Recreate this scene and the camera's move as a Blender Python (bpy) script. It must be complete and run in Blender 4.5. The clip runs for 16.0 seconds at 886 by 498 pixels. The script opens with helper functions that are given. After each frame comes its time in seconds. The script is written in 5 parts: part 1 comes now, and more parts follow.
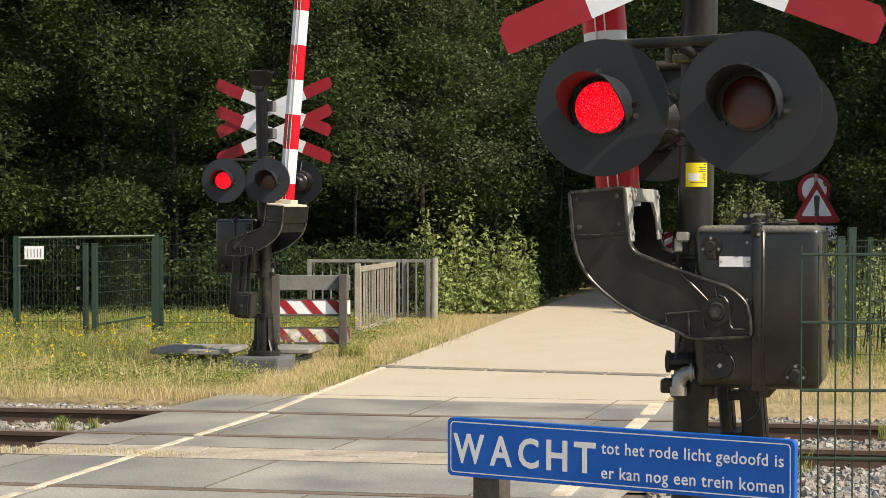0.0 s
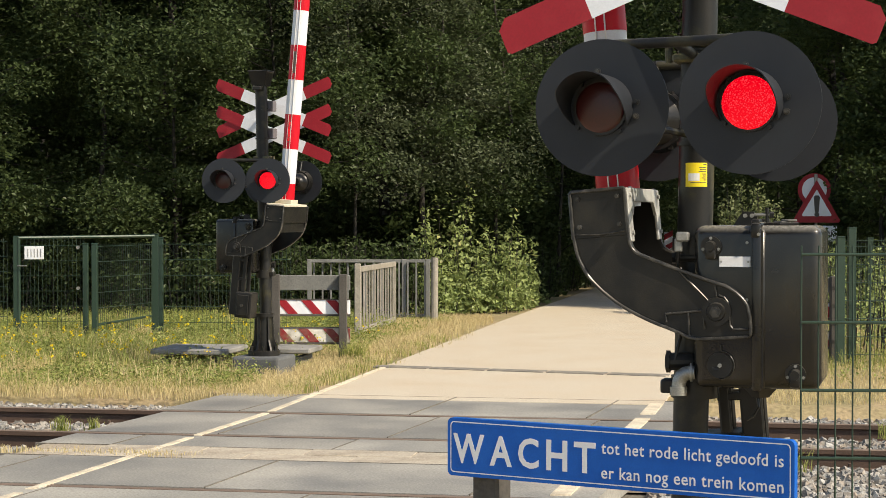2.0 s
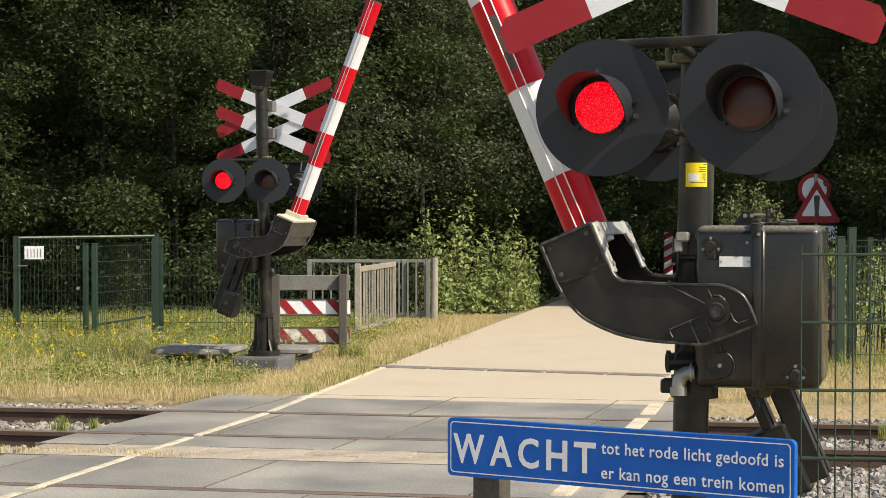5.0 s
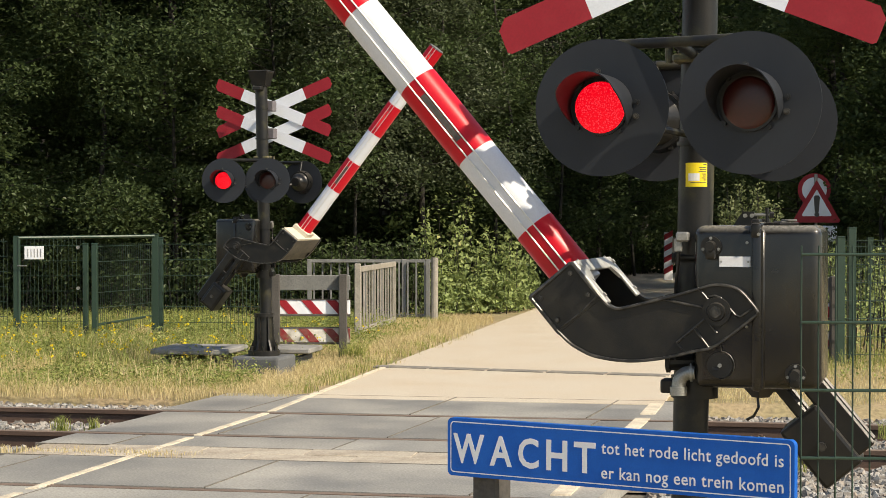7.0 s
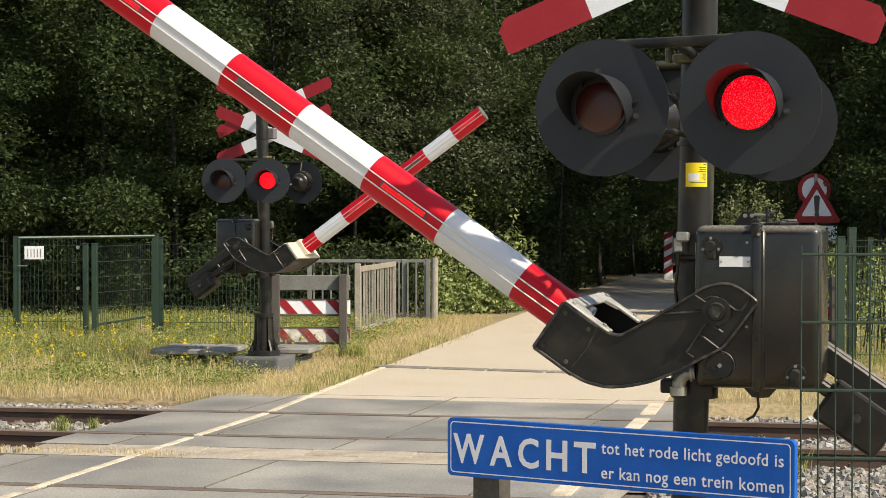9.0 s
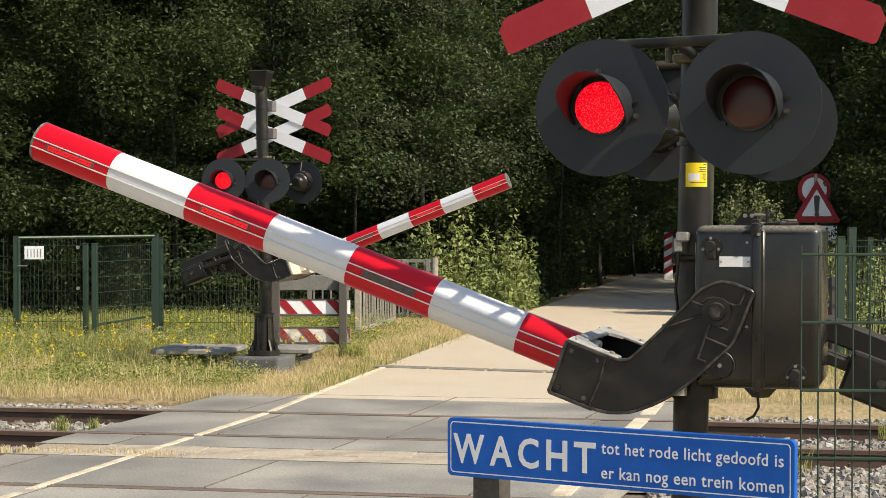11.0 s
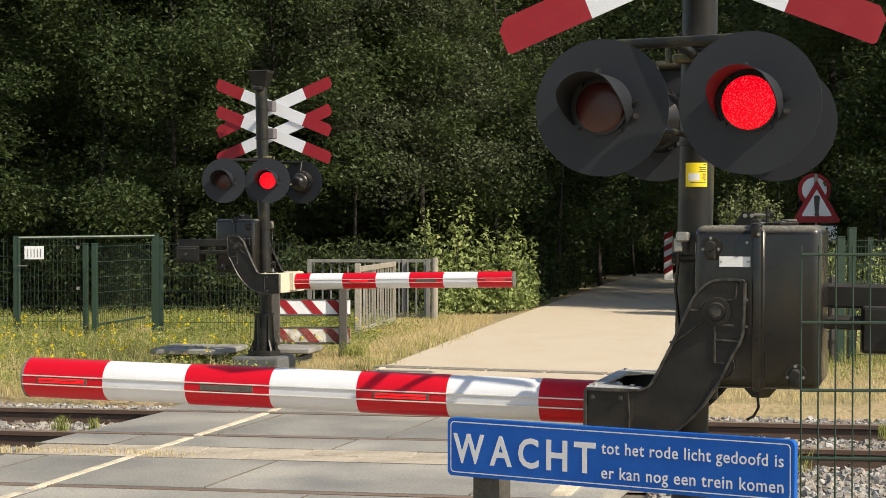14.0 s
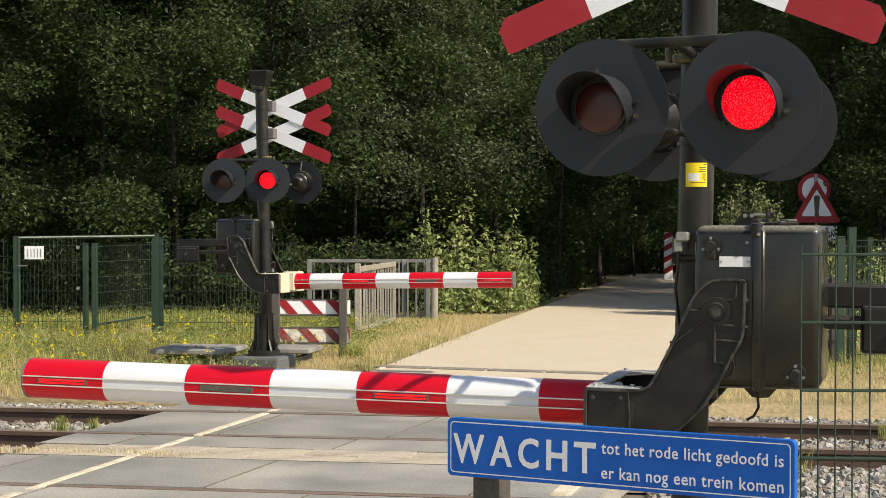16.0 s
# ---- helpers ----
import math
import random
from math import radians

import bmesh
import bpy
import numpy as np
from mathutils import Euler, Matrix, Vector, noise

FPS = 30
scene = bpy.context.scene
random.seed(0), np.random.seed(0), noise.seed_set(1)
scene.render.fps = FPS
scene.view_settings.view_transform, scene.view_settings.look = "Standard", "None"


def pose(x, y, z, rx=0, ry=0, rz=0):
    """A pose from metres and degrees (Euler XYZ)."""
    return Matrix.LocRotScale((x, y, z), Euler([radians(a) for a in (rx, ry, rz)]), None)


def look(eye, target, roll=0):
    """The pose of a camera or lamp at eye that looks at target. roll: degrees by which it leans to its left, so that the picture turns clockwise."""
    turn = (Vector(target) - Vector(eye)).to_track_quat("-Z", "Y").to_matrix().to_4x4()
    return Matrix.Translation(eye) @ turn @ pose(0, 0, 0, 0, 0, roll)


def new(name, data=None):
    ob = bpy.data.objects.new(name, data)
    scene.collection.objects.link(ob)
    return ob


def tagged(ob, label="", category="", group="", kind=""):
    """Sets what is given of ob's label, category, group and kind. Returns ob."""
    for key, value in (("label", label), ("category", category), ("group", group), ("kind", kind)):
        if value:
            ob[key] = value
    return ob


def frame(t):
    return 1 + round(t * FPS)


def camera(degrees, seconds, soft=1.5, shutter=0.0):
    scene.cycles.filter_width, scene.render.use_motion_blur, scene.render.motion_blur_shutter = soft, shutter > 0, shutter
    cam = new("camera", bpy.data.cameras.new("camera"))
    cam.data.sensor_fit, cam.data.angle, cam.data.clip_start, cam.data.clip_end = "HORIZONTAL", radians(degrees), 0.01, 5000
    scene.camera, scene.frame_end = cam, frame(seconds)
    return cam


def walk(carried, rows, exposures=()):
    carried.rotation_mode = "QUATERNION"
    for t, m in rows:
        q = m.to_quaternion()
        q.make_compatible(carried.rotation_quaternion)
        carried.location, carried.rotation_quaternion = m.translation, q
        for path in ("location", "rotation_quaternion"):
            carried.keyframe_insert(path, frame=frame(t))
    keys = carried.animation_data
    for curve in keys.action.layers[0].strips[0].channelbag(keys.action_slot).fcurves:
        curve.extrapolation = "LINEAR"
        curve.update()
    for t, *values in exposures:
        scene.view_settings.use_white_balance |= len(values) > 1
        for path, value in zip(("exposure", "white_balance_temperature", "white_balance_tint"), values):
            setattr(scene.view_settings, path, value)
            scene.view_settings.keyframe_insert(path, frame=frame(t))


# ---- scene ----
cam = camera(28.65, 16.0, soft=0.8)
EYE = (0.0, 0.0, 1.64)
STAND = look(EYE, (0.0, 10.0, 1.64 - 0.1922))
walk(cam, [(0.0, STAND), (16.0, STAND)], exposures=[(0.0, 0.38, 7300, 10), (16.0, 0.38, 7300, 10)])

# light: a high summer sun from the right, a little behind the camera
SUN_FROM = Vector((0.90, -0.60, 1.0)).normalized()
world = bpy.data.worlds.new("sky")
scene.world = world
world.use_nodes = True
sky = world.node_tree.nodes.new("ShaderNodeTexSky")
sky.sky_type, sky.sun_disc = "NISHITA", False
sky.sun_elevation = math.asin(SUN_FROM.z)
sky.sun_rotation = math.atan2(SUN_FROM.x, SUN_FROM.y)
background = world.node_tree.nodes["Background"]
background.inputs["Strength"].default_value = 0.14
world.node_tree.links.new(sky.outputs[0], background.inputs["Color"])
sun = new("sun", bpy.data.lights.new("sun", "SUN"))
sun.data.energy, sun.data.angle, sun.data.color = 4.9, radians(0.5), (1.0, 0.93, 0.80)
sun.matrix_world = look(SUN_FROM * 40, (0, 0, 0))


# ---- materials ----
def material(name, colour, rough=0.6, metal=0.0, vary=0.15, scale=6.0, bump=0.0, fine=80.0, second=None, amount=0.5,
             spec=0.5, island=0.0, random_object=0.0, coat=0.0):
    """A surface with broad mottling and fine grain; second: a colour of stains or wear, over about amount of it."""
    m = bpy.data.materials.new(name)
    m.use_nodes = True
    nodes, link = m.node_tree.nodes, m.node_tree.links.new
    shader = nodes["Principled BSDF"]
    shader.inputs["Metallic"].default_value = metal
    shader.inputs["Specular IOR Level"].default_value = spec
    shader.inputs["Coat Weight"].default_value = coat
    coords = nodes.new("ShaderNodeTexCoord")
    broad, grain = nodes.new("ShaderNodeTexNoise"), nodes.new("ShaderNodeTexNoise")
    for n, s, detail in ((broad, scale, 6.0), (grain, fine, 3.0)):
        n.inputs["Scale"].default_value, n.inputs["Detail"].default_value = s, detail
        link(coords.outputs["Object"], n.inputs["Vector"])
    ramp = nodes.new("ShaderNodeValToRGB")
    stain = second or tuple(c * (1 - vary) for c in colour)
    ramp.color_ramp.elements[0].color = (*stain, 1)
    ramp.color_ramp.elements[1].color = (*colour, 1)
    ramp.color_ramp.elements[0].position = max(0.0, amount - 0.18)
    ramp.color_ramp.elements[1].position = min(1.0, amount + 0.14)
    link(broad.outputs["Fac"], ramp.inputs["Fac"])
    hsv = nodes.new("ShaderNodeHueSaturation")
    link(ramp.outputs["Color"], hsv.inputs["Color"])
    spread = nodes.new("ShaderNodeMapRange")
    spread.inputs["From Min"].default_value, spread.inputs["From Max"].default_value = 0.25, 0.75
    spread.inputs["To Min"].default_value, spread.inputs["To Max"].default_value = 1 - vary, 1 + vary
    link(grain.outputs["Fac"], spread.inputs["Value"])
    value = spread.outputs["Result"]
    for share, kind, out in ((island, "ShaderNodeNewGeometry", "Random Per Island"), (random_object, "ShaderNodeObjectInfo", "Random")):
        if share:
            info, span, mul = nodes.new(kind), nodes.new("ShaderNodeMapRange"), nodes.new("ShaderNodeMath")
            span.inputs["To Min"].default_value, span.inputs["To Max"].default_value = 1 - share, 1 + share
            link(info.outputs[out], span.inputs["Value"])
            mul.operation = "MULTIPLY"
            link(value, mul.inputs[0]), link(span.outputs["Result"], mul.inputs[1])
            value = mul.outputs[0]
    link(value, hsv.inputs["Value"])
    link(hsv.outputs["Color"], shader.inputs["Base Color"])
    gloss = nodes.new("ShaderNodeMapRange")
    gloss.inputs["To Min"].default_value, gloss.inputs["To Max"].default_value = max(0.04, rough - 0.12), min(1.0, rough + 0.12)
    link(broad.outputs["Fac"], gloss.inputs["Value"])
    link(gloss.outputs["Result"], shader.inputs["Roughness"])
    if bump:
        b = nodes.new("ShaderNodeBump")
        b.inputs["Strength"].default_value, b.inputs["Distance"].default_value = 0.6, bump
        link(grain.outputs["Fac"], b.inputs["Height"])
        link(b.outputs["Normal"], shader.inputs["Normal"])
    return m


def leaf_material(name, dark, light, dry=None, through_light=0.35, gloss_share=0.02):
    """Leaves: a different green per leaf, matt gloss, and light that shines through."""
    m = bpy.data.materials.new(name)
    m.use_nodes = True
    nodes, link = m.node_tree.nodes, m.node_tree.links.new
    nodes.remove(nodes["Principled BSDF"])
    geo, ramp = nodes.new("ShaderNodeNewGeometry"), nodes.new("ShaderNodeValToRGB")
    ramp.color_ramp.elements[0].color, ramp.color_ramp.elements[1].color = (*dark, 1), (*light, 1)
    if dry:
        e = ramp.color_ramp.elements.new(0.97)
        e.color = (*light, 1)
        ramp.color_ramp.elements[2].color = (*dry, 1)
    link(geo.outputs["Random Per Island"], ramp.inputs["Fac"])
    front, back, gloss = nodes.new("ShaderNodeBsdfDiffuse"), nodes.new("ShaderNodeBsdfTranslucent"), nodes.new("ShaderNodeBsdfGlossy")
    gloss.inputs["Roughness"].default_value = 0.45
    gloss.inputs["Color"].default_value = (0.8, 0.85, 0.75, 1)
    mix, top = nodes.new("ShaderNodeMixShader"), nodes.new("ShaderNodeMixShader")
    mix.inputs[0].default_value, top.inputs[0].default_value = through_light, gloss_share
    link(ramp.outputs["Color"], front.inputs["Color"]), link(ramp.outputs["Color"], back.inputs["Color"])
    link(front.outputs[0], mix.inputs[1]), link(back.outputs[0], mix.inputs[2])
    link(mix.outputs[0], top.inputs[1]), link(gloss.outputs[0], top.inputs[2])
    link(top.outputs[0], nodes["Material Output"].inputs["Surface"])
    return m


def glow_material(name, colour, strength, cells):
    """Red light-emitting diodes: bright dots on a dimmer red ground."""
    m = bpy.data.materials.new(name)
    m.use_nodes = True
    nodes, link = m.node_tree.nodes, m.node_tree.links.new
    shader = nodes["Principled BSDF"]
    shader.inputs["Base Color"].default_value = (0.08, 0.002, 0.002, 1)
    shader.inputs["Specular IOR Level"].default_value = 0.2
    coords, dots, ramp = nodes.new("ShaderNodeTexCoord"), nodes.new("ShaderNodeTexVoronoi"), nodes.new("ShaderNodeValToRGB")
    dots.inputs["Scale"].default_value = cells
    link(coords.outputs["Object"], dots.inputs["Vector"])
    ramp.color_ramp.elements[0].color, ramp.color_ramp.elements[1].color = (1, 0.045, 0.06, 1), colour
    ramp.color_ramp.elements[0].position, ramp.color_ramp.elements[1].position = 0.10, 0.48
    link(dots.outputs["Distance"], ramp.inputs["Fac"])
    link(ramp.outputs["Color"], shader.inputs["Emission Color"])
    shader.inputs["Emission Strength"].default_value = strength
    return m


BLACK = material("black_paint", (0.0075, 0.0076, 0.0080), 0.34, vary=0.25, scale=9, fine=300, bump=0.0006, second=(0.020, 0.0185, 0.016), amount=0.44)
BLACK.node_tree.nodes["Principled BSDF"].inputs["Specular IOR Level"].default_value = 0.36


def paled_on_top(m, top_colour, most):
    """A paler, mottled colour on the faces that look up, by world normal."""
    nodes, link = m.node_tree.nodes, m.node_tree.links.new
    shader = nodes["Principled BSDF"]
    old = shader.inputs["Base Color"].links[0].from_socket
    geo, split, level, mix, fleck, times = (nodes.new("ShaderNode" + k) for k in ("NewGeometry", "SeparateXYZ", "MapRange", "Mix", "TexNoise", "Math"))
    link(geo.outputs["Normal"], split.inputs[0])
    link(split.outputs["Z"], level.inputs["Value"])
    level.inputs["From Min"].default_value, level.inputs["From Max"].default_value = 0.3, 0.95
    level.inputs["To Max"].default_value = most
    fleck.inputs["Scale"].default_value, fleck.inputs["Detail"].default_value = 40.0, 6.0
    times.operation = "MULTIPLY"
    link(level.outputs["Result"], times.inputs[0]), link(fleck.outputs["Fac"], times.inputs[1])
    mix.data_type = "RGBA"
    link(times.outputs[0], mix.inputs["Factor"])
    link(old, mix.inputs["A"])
    mix.inputs["B"].default_value = (*top_colour, 1)
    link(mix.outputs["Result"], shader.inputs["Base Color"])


paled_on_top(BLACK, (0.13, 0.12, 0.105), 0.6)
BOX = material("box_enamel", (0.0078, 0.0076, 0.0074), 0.24, vary=0.2, scale=7, fine=260, bump=0.0004, second=(0.017, 0.0155, 0.013), amount=0.45, spec=0.5)
paled_on_top(BOX, (0.20, 0.19, 0.165), 1.7)
BOARD = material("board_black", (0.0102, 0.0128, 0.0182), 0.55, vary=0.12, scale=5, fine=220, second=(0.0140, 0.0168, 0.0222), amount=0.5, spec=0.42)
MAST = material("mast_paint", (0.0095, 0.0098, 0.0098), 0.42, vary=0.25, scale=9, fine=160, bump=0.0008, second=(0.050, 0.046, 0.022), amount=0.36, spec=0.34)
MOSSY = material("mossy_paint", (0.03, 0.03, 0.024), 0.6, vary=0.3, scale=22, fine=120, bump=0.002, second=(0.13, 0.115, 0.05), amount=0.5)
EDGE_WEAR = material("worn_edge", (0.17, 0.165, 0.15), 0.5, metal=0.2, vary=0.25, scale=30, fine=200, second=(0.05, 0.05, 0.05), amount=0.48)
STEEL = material("zinc", (0.32, 0.32, 0.305), 0.42, metal=0.7, vary=0.2, scale=12, fine=180)
# pale mottling stands for wear and for sun glints along the edges
FLANGE = material("worn_glint_flange", (0.014, 0.014, 0.014), 0.34, vary=0.3, scale=25, fine=200, second=(0.085, 0.08, 0.072), amount=0.44)
RIM = material("bare_rim", (0.40, 0.40, 0.385), 0.5, metal=0.25, vary=0.25, scale=14, fine=160, second=(0.16, 0.155, 0.145), amount=0.40)
BEIGE = material("beige_metal", (0.55, 0.50, 0.40), 0.6, vary=0.12, scale=10, fine=120)
WHITE = material("white_film", (0.62, 0.64, 0.685), 0.34, vary=0.05, scale=4, fine=150, second=(0.56, 0.575, 0.61), amount=0.4, spec=0.3)
RED = material("red_film", (0.50, 0.004, 0.016), 0.34, vary=0.06, scale=4, fine=150, spec=0.28)
CROSS_RED = material("cross_red", (0.27, 0.004, 0.014), 0.62, vary=0.12, scale=6, fine=120, second=(0.33, 0.022, 0.030), amount=0.36)
CROSS_WHITE = material("cross_white", (0.73, 0.76, 0.82), 0.45, vary=0.05, scale=6, fine=120, second=(0.62, 0.64, 0.68), amount=0.36)
CLAMP = material("grey_clamp", (0.125, 0.115, 0.125), 0.6, vary=0.15, scale=10, fine=120)
WORN_WHITE = material("worn_white_board", (0.60, 0.58, 0.54), 0.7, vary=0.15, scale=9, fine=60, second=(0.20, 0.17, 0.13), amount=0.46)
WORN_RED = material("worn_red_board", (0.22, 0.010, 0.016), 0.7, vary=0.15, scale=9, fine=60, second=(0.17, 0.13, 0.10), amount=0.45)
TRIM = material("aluminium_trim", (0.70, 0.69, 0.66), 0.35, metal=0.5, vary=0.08)
BLUE = material("sign_blue", (0.001, 0.088, 0.42), 0.5, vary=0.08, scale=8, fine=300, second=(0.004, 0.104, 0.46), amount=0.5, spec=0.22)
LETTER = material("letter_white", (0.68, 0.70, 0.74), 0.45, vary=0.06, fine=300)
YELLOW = material("yellow_sticker", (0.78, 0.62, 0.02), 0.5, vary=0.05, fine=150)
LENS = material("dark_red_lens", (0.045, 0.005, 0.005), 0.3, vary=0.2, fine=120, bump=0.0004)
GLOW = glow_material("red_glow", (0.48, 0.0, 0.008, 1), 1.4, 170)
GLOW_STRIP = glow_material("red_strip_glow", (0.8, 0.0, 0.008, 1), 1.3, 190)
SLOT = material("unlit_lamp_slot", (0.085, 0.08, 0.068), 0.6, vary=0.4, scale=60, fine=420, bump=0.001)
DARK_STRIP = material("unlit_strip", (0.05, 0.05, 0.05), 0.5, vary=0.3, fine=300, bump=0.001)
CONCRETE = material("dark_concrete", (0.10, 0.105, 0.11), 0.85, vary=0.2, scale=6, fine=90, bump=0.003)
PALE_SLAB = material("pale_concrete", (0.24, 0.235, 0.225), 0.85, vary=0.2, scale=5, fine=70, bump=0.003, second=(0.13, 0.125, 0.115), amount=0.45)
DARK_SETT = material("dark_sett", (0.15, 0.14, 0.125), 0.9, vary=0.3, scale=9, fine=60, bump=0.003, second=(0.27, 0.24, 0.19), amount=0.45)
TIMBER = material("grey_timber", (0.072, 0.066, 0.060), 0.8, vary=0.3, scale=5, fine=60, bump=0.002)
DARK_TIMBER = material("dark_timber", (0.075, 0.068, 0.062), 0.8, vary=0.25, scale=5, fine=60, bump=0.002)
GREY_BOARD = material("grey_board", (0.165, 0.168, 0.162), 0.7, vary=0.25, scale=5, fine=60)
PALE_WOOD = material("pale_gate", (0.29, 0.265, 0.225), 0.7, vary=0.25, scale=8, fine=70)
FENCE = material("fence_green", (0.015, 0.038, 0.024), 0.5, vary=0.15, scale=10, fine=80)
RAIL_SIDE = material("rail_rust", (0.085, 0.052, 0.038), 0.85, vary=0.25, scale=8, fine=120, bump=0.002)
RAIL_TOP = material("rail_head", (0.20, 0.145, 0.112), 0.55, metal=0.15, vary=0.15, scale=4, fine=90)
BALLAST = material("ballast_stone", (0.265, 0.262, 0.25), 0.9, vary=0.28, scale=7, fine=70, bump=0.004, second=(0.175, 0.135, 0.10), amount=0.46, island=0.4)
BALLAST_BED = material("ballast_bed", (0.16, 0.145, 0.125), 0.95, vary=0.35, scale=3, fine=30, bump=0.02)
PANEL = material("crossing_panel", (0.300, 0.286, 0.255), 0.62, vary=0.30, scale=1.1, fine=60, bump=0.004, second=(0.165, 0.163, 0.155), amount=0.51, random_object=0.10)
JOINT = material("joint_rubber", (0.17, 0.152, 0.126), 0.9, vary=0.4, scale=8, fine=60)
PAVER = material("sandy_paver", (0.38, 0.335, 0.27), 0.9, vary=0.3, scale=5, fine=70, bump=0.003, second=(0.27, 0.225, 0.175), amount=0.45, random_object=0.07)
STRIP = material("sandy_strip", (0.33, 0.285, 0.225), 0.9, vary=0.3, scale=3.5, fine=60, bump=0.003, second=(0.27, 0.22, 0.16), amount=0.42)
ASPHALT = material("sandy_road", (0.465, 0.408, 0.325), 0.92, vary=0.42, scale=1.4, fine=70, bump=0.004, second=(0.44, 0.365, 0.275), amount=0.47)
LINE = material("road_line", (0.60, 0.53, 0.41), 0.8, vary=0.2, scale=7, fine=60, second=(0.40, 0.34, 0.26), amount=0.44)
SOIL = material("soil", (0.30, 0.23, 0.13), 0.95, vary=0.3, scale=1.2, fine=25, bump=0.02, second=(0.16, 0.15, 0.06), amount=0.45)
BARK = material("bark", (0.020, 0.018, 0.014), 0.9, vary=0.35, scale=6, fine=40, bump=0.012)
LEAF = leaf_material("tree_leaf", (0.040, 0.060, 0.023), (0.068, 0.098, 0.036), None, 0.45, 0.014)
# lighter copy of the tree leaf: sunlight on some crowns put into the colour
LEAF_SUNLIT = leaf_material("sunlit_tree_leaf", (0.054, 0.070, 0.036), (0.090, 0.112, 0.058), None, 0.42, 0.02)
LEAF_FAR = leaf_material("far_leaf", (0.036, 0.053, 0.020), (0.060, 0.086, 0.031), None, 0.4, 0.008)
LEAF_BRIGHT = leaf_material("shrub_leaf", (0.15, 0.195, 0.068), (0.30, 0.36, 0.135), (0.44, 0.40, 0.18))
LEAF_BUSH = leaf_material("bush_leaf", (0.10, 0.125, 0.052), (0.20, 0.23, 0.105), None, 0.4)
GRASS = leaf_material("green_grass", (0.16, 0.20, 0.048), (0.39, 0.40, 0.125), (0.56, 0.48, 0.25), 0.3)
DRY = leaf_material("dry_grass", (0.42, 0.33, 0.16), (0.68, 0.57, 0.33), (0.30, 0.32, 0.10), 0.3)
WEED = leaf_material("verge_weed", (0.13, 0.17, 0.045), (0.30, 0.33, 0.10), (0.50, 0.42, 0.20), 0.35)
PETAL = leaf_material("yellow_petal", (0.62, 0.46, 0.01), (0.75, 0.60, 0.03))


# ---- shaping ----
def part(name, bm, mat, parent=None, label="", smooth=False):
    me = bpy.data.meshes.new(name)
    bm.normal_update()
    bm.to_mesh(me)
    bm.free()
    me.materials.append(mat)
    if smooth:
        me.shade_smooth()
        me.set_sharp_from_angle(angle=radians(38))
    ob = new(name, me)
    if parent:
        ob.parent = parent
    return tagged(ob, label)


def structure(name, bm, mat, smooth=False):
    return tagged(part(name, bm, mat, None, "", smooth), kind="structure")


def thing(name, label, category, m=None, group=""):
    ob = new(name)
    ob.empty_display_size = 0.1
    if m:
        ob.matrix_basis = m
    return tagged(ob, label, category, group)


def block(bm, c, s, m=None, bevel=0.0, segments=1):
    made = bmesh.ops.create_cube(bm, size=1.0)["verts"]
    bmesh.ops.transform(bm, matrix=(m or Matrix()) @ Matrix.LocRotScale(c, None, s), verts=made)
    if bevel:
        edges = {e for v in made for e in v.link_edges}
        bmesh.ops.bevel(bm, geom=list(edges), offset=bevel, segments=segments, affect="EDGES", profile=0.5)
    return bm


def slab(c, s, bevel=0.0, m=None, segments=1):
    return block(bmesh.new(), c, s, m, bevel, segments)


def rod(bm, p, q, r, r2=None, sides=14):
    p, q = Vector(p), Vector(q)
    d = q - p
    m = Matrix.Translation((p + q) / 2) @ d.to_track_quat("Z", "Y").to_matrix().to_4x4()
    bmesh.ops.create_cone(bm, cap_ends=True, segments=sides, radius1=r, radius2=r if r2 is None else r2, depth=d.length, matrix=m)
    return bm


def pipe(bm, points, r, sides=10):
    for p, q in zip(points, points[1:]):
        rod(bm, p, q, r, sides=sides)
    for p in points[1:-1]:
        bmesh.ops.create_uvsphere(bm, u_segments=sides, v_segments=6, radius=r, matrix=Matrix.Translation(p))
    return bm


def plate(bm, outline, y0, y1, bevel=0.0):
    """A flat shape in x and z, from y0 to y1."""
    verts = [bm.verts.new((x, y0, z)) for x, z in outline]
    face = bm.faces.new(verts)
    out = bmesh.ops.extrude_face_region(bm, geom=[face])["geom"]
    moved = [v for v in out if isinstance(v, bmesh.types.BMVert)]
    bmesh.ops.translate(bm, vec=(0, y1 - y0, 0), verts=moved)
    bmesh.ops.recalc_face_normals(bm, faces=bm.faces)
    if bevel:
        ends = [e for e in bm.edges if len(e.link_faces) == 2 and abs(e.verts[0].co.y - e.verts[1].co.y) < 1e-6]
        bmesh.ops.bevel(bm, geom=ends, offset=bevel, segments=2, affect="EDGES", profile=0.5)
    return bm


def ribbon(bm, path, width, y0, y1):
    """A raised bead that follows a path in x and z."""
    for (x0, z0), (x1, z1) in zip(path, path[1:]):
        d = Vector((x1 - x0, 0, z1 - z0))
        m = Matrix.LocRotScale(((x0 + x1) / 2, (y0 + y1) / 2, (z0 + z1) / 2), Euler((0, -math.atan2(d.z, d.x), 0)), None)
        block(bm, (0, 0, 0), (d.length + width * 0.6, abs(y1 - y0), width), m)
    return bm


def sheet(bm, points, z0, z1):
    """A prism over a plan outline, from z0 up to z1."""
    low = [bm.verts.new((x, y, z0)) for x, y in points]
    top = [bm.verts.new((x, y, z1)) for x, y in points]
    bm.faces.new(top), bm.faces.new(low[::-1])
    for i in range(len(points)):
        j = (i + 1) % len(points)
        bm.faces.new((low[i], low[j], top[j], top[i]))
    bmesh.ops.recalc_face_normals(bm, faces=bm.faces)
    return bm


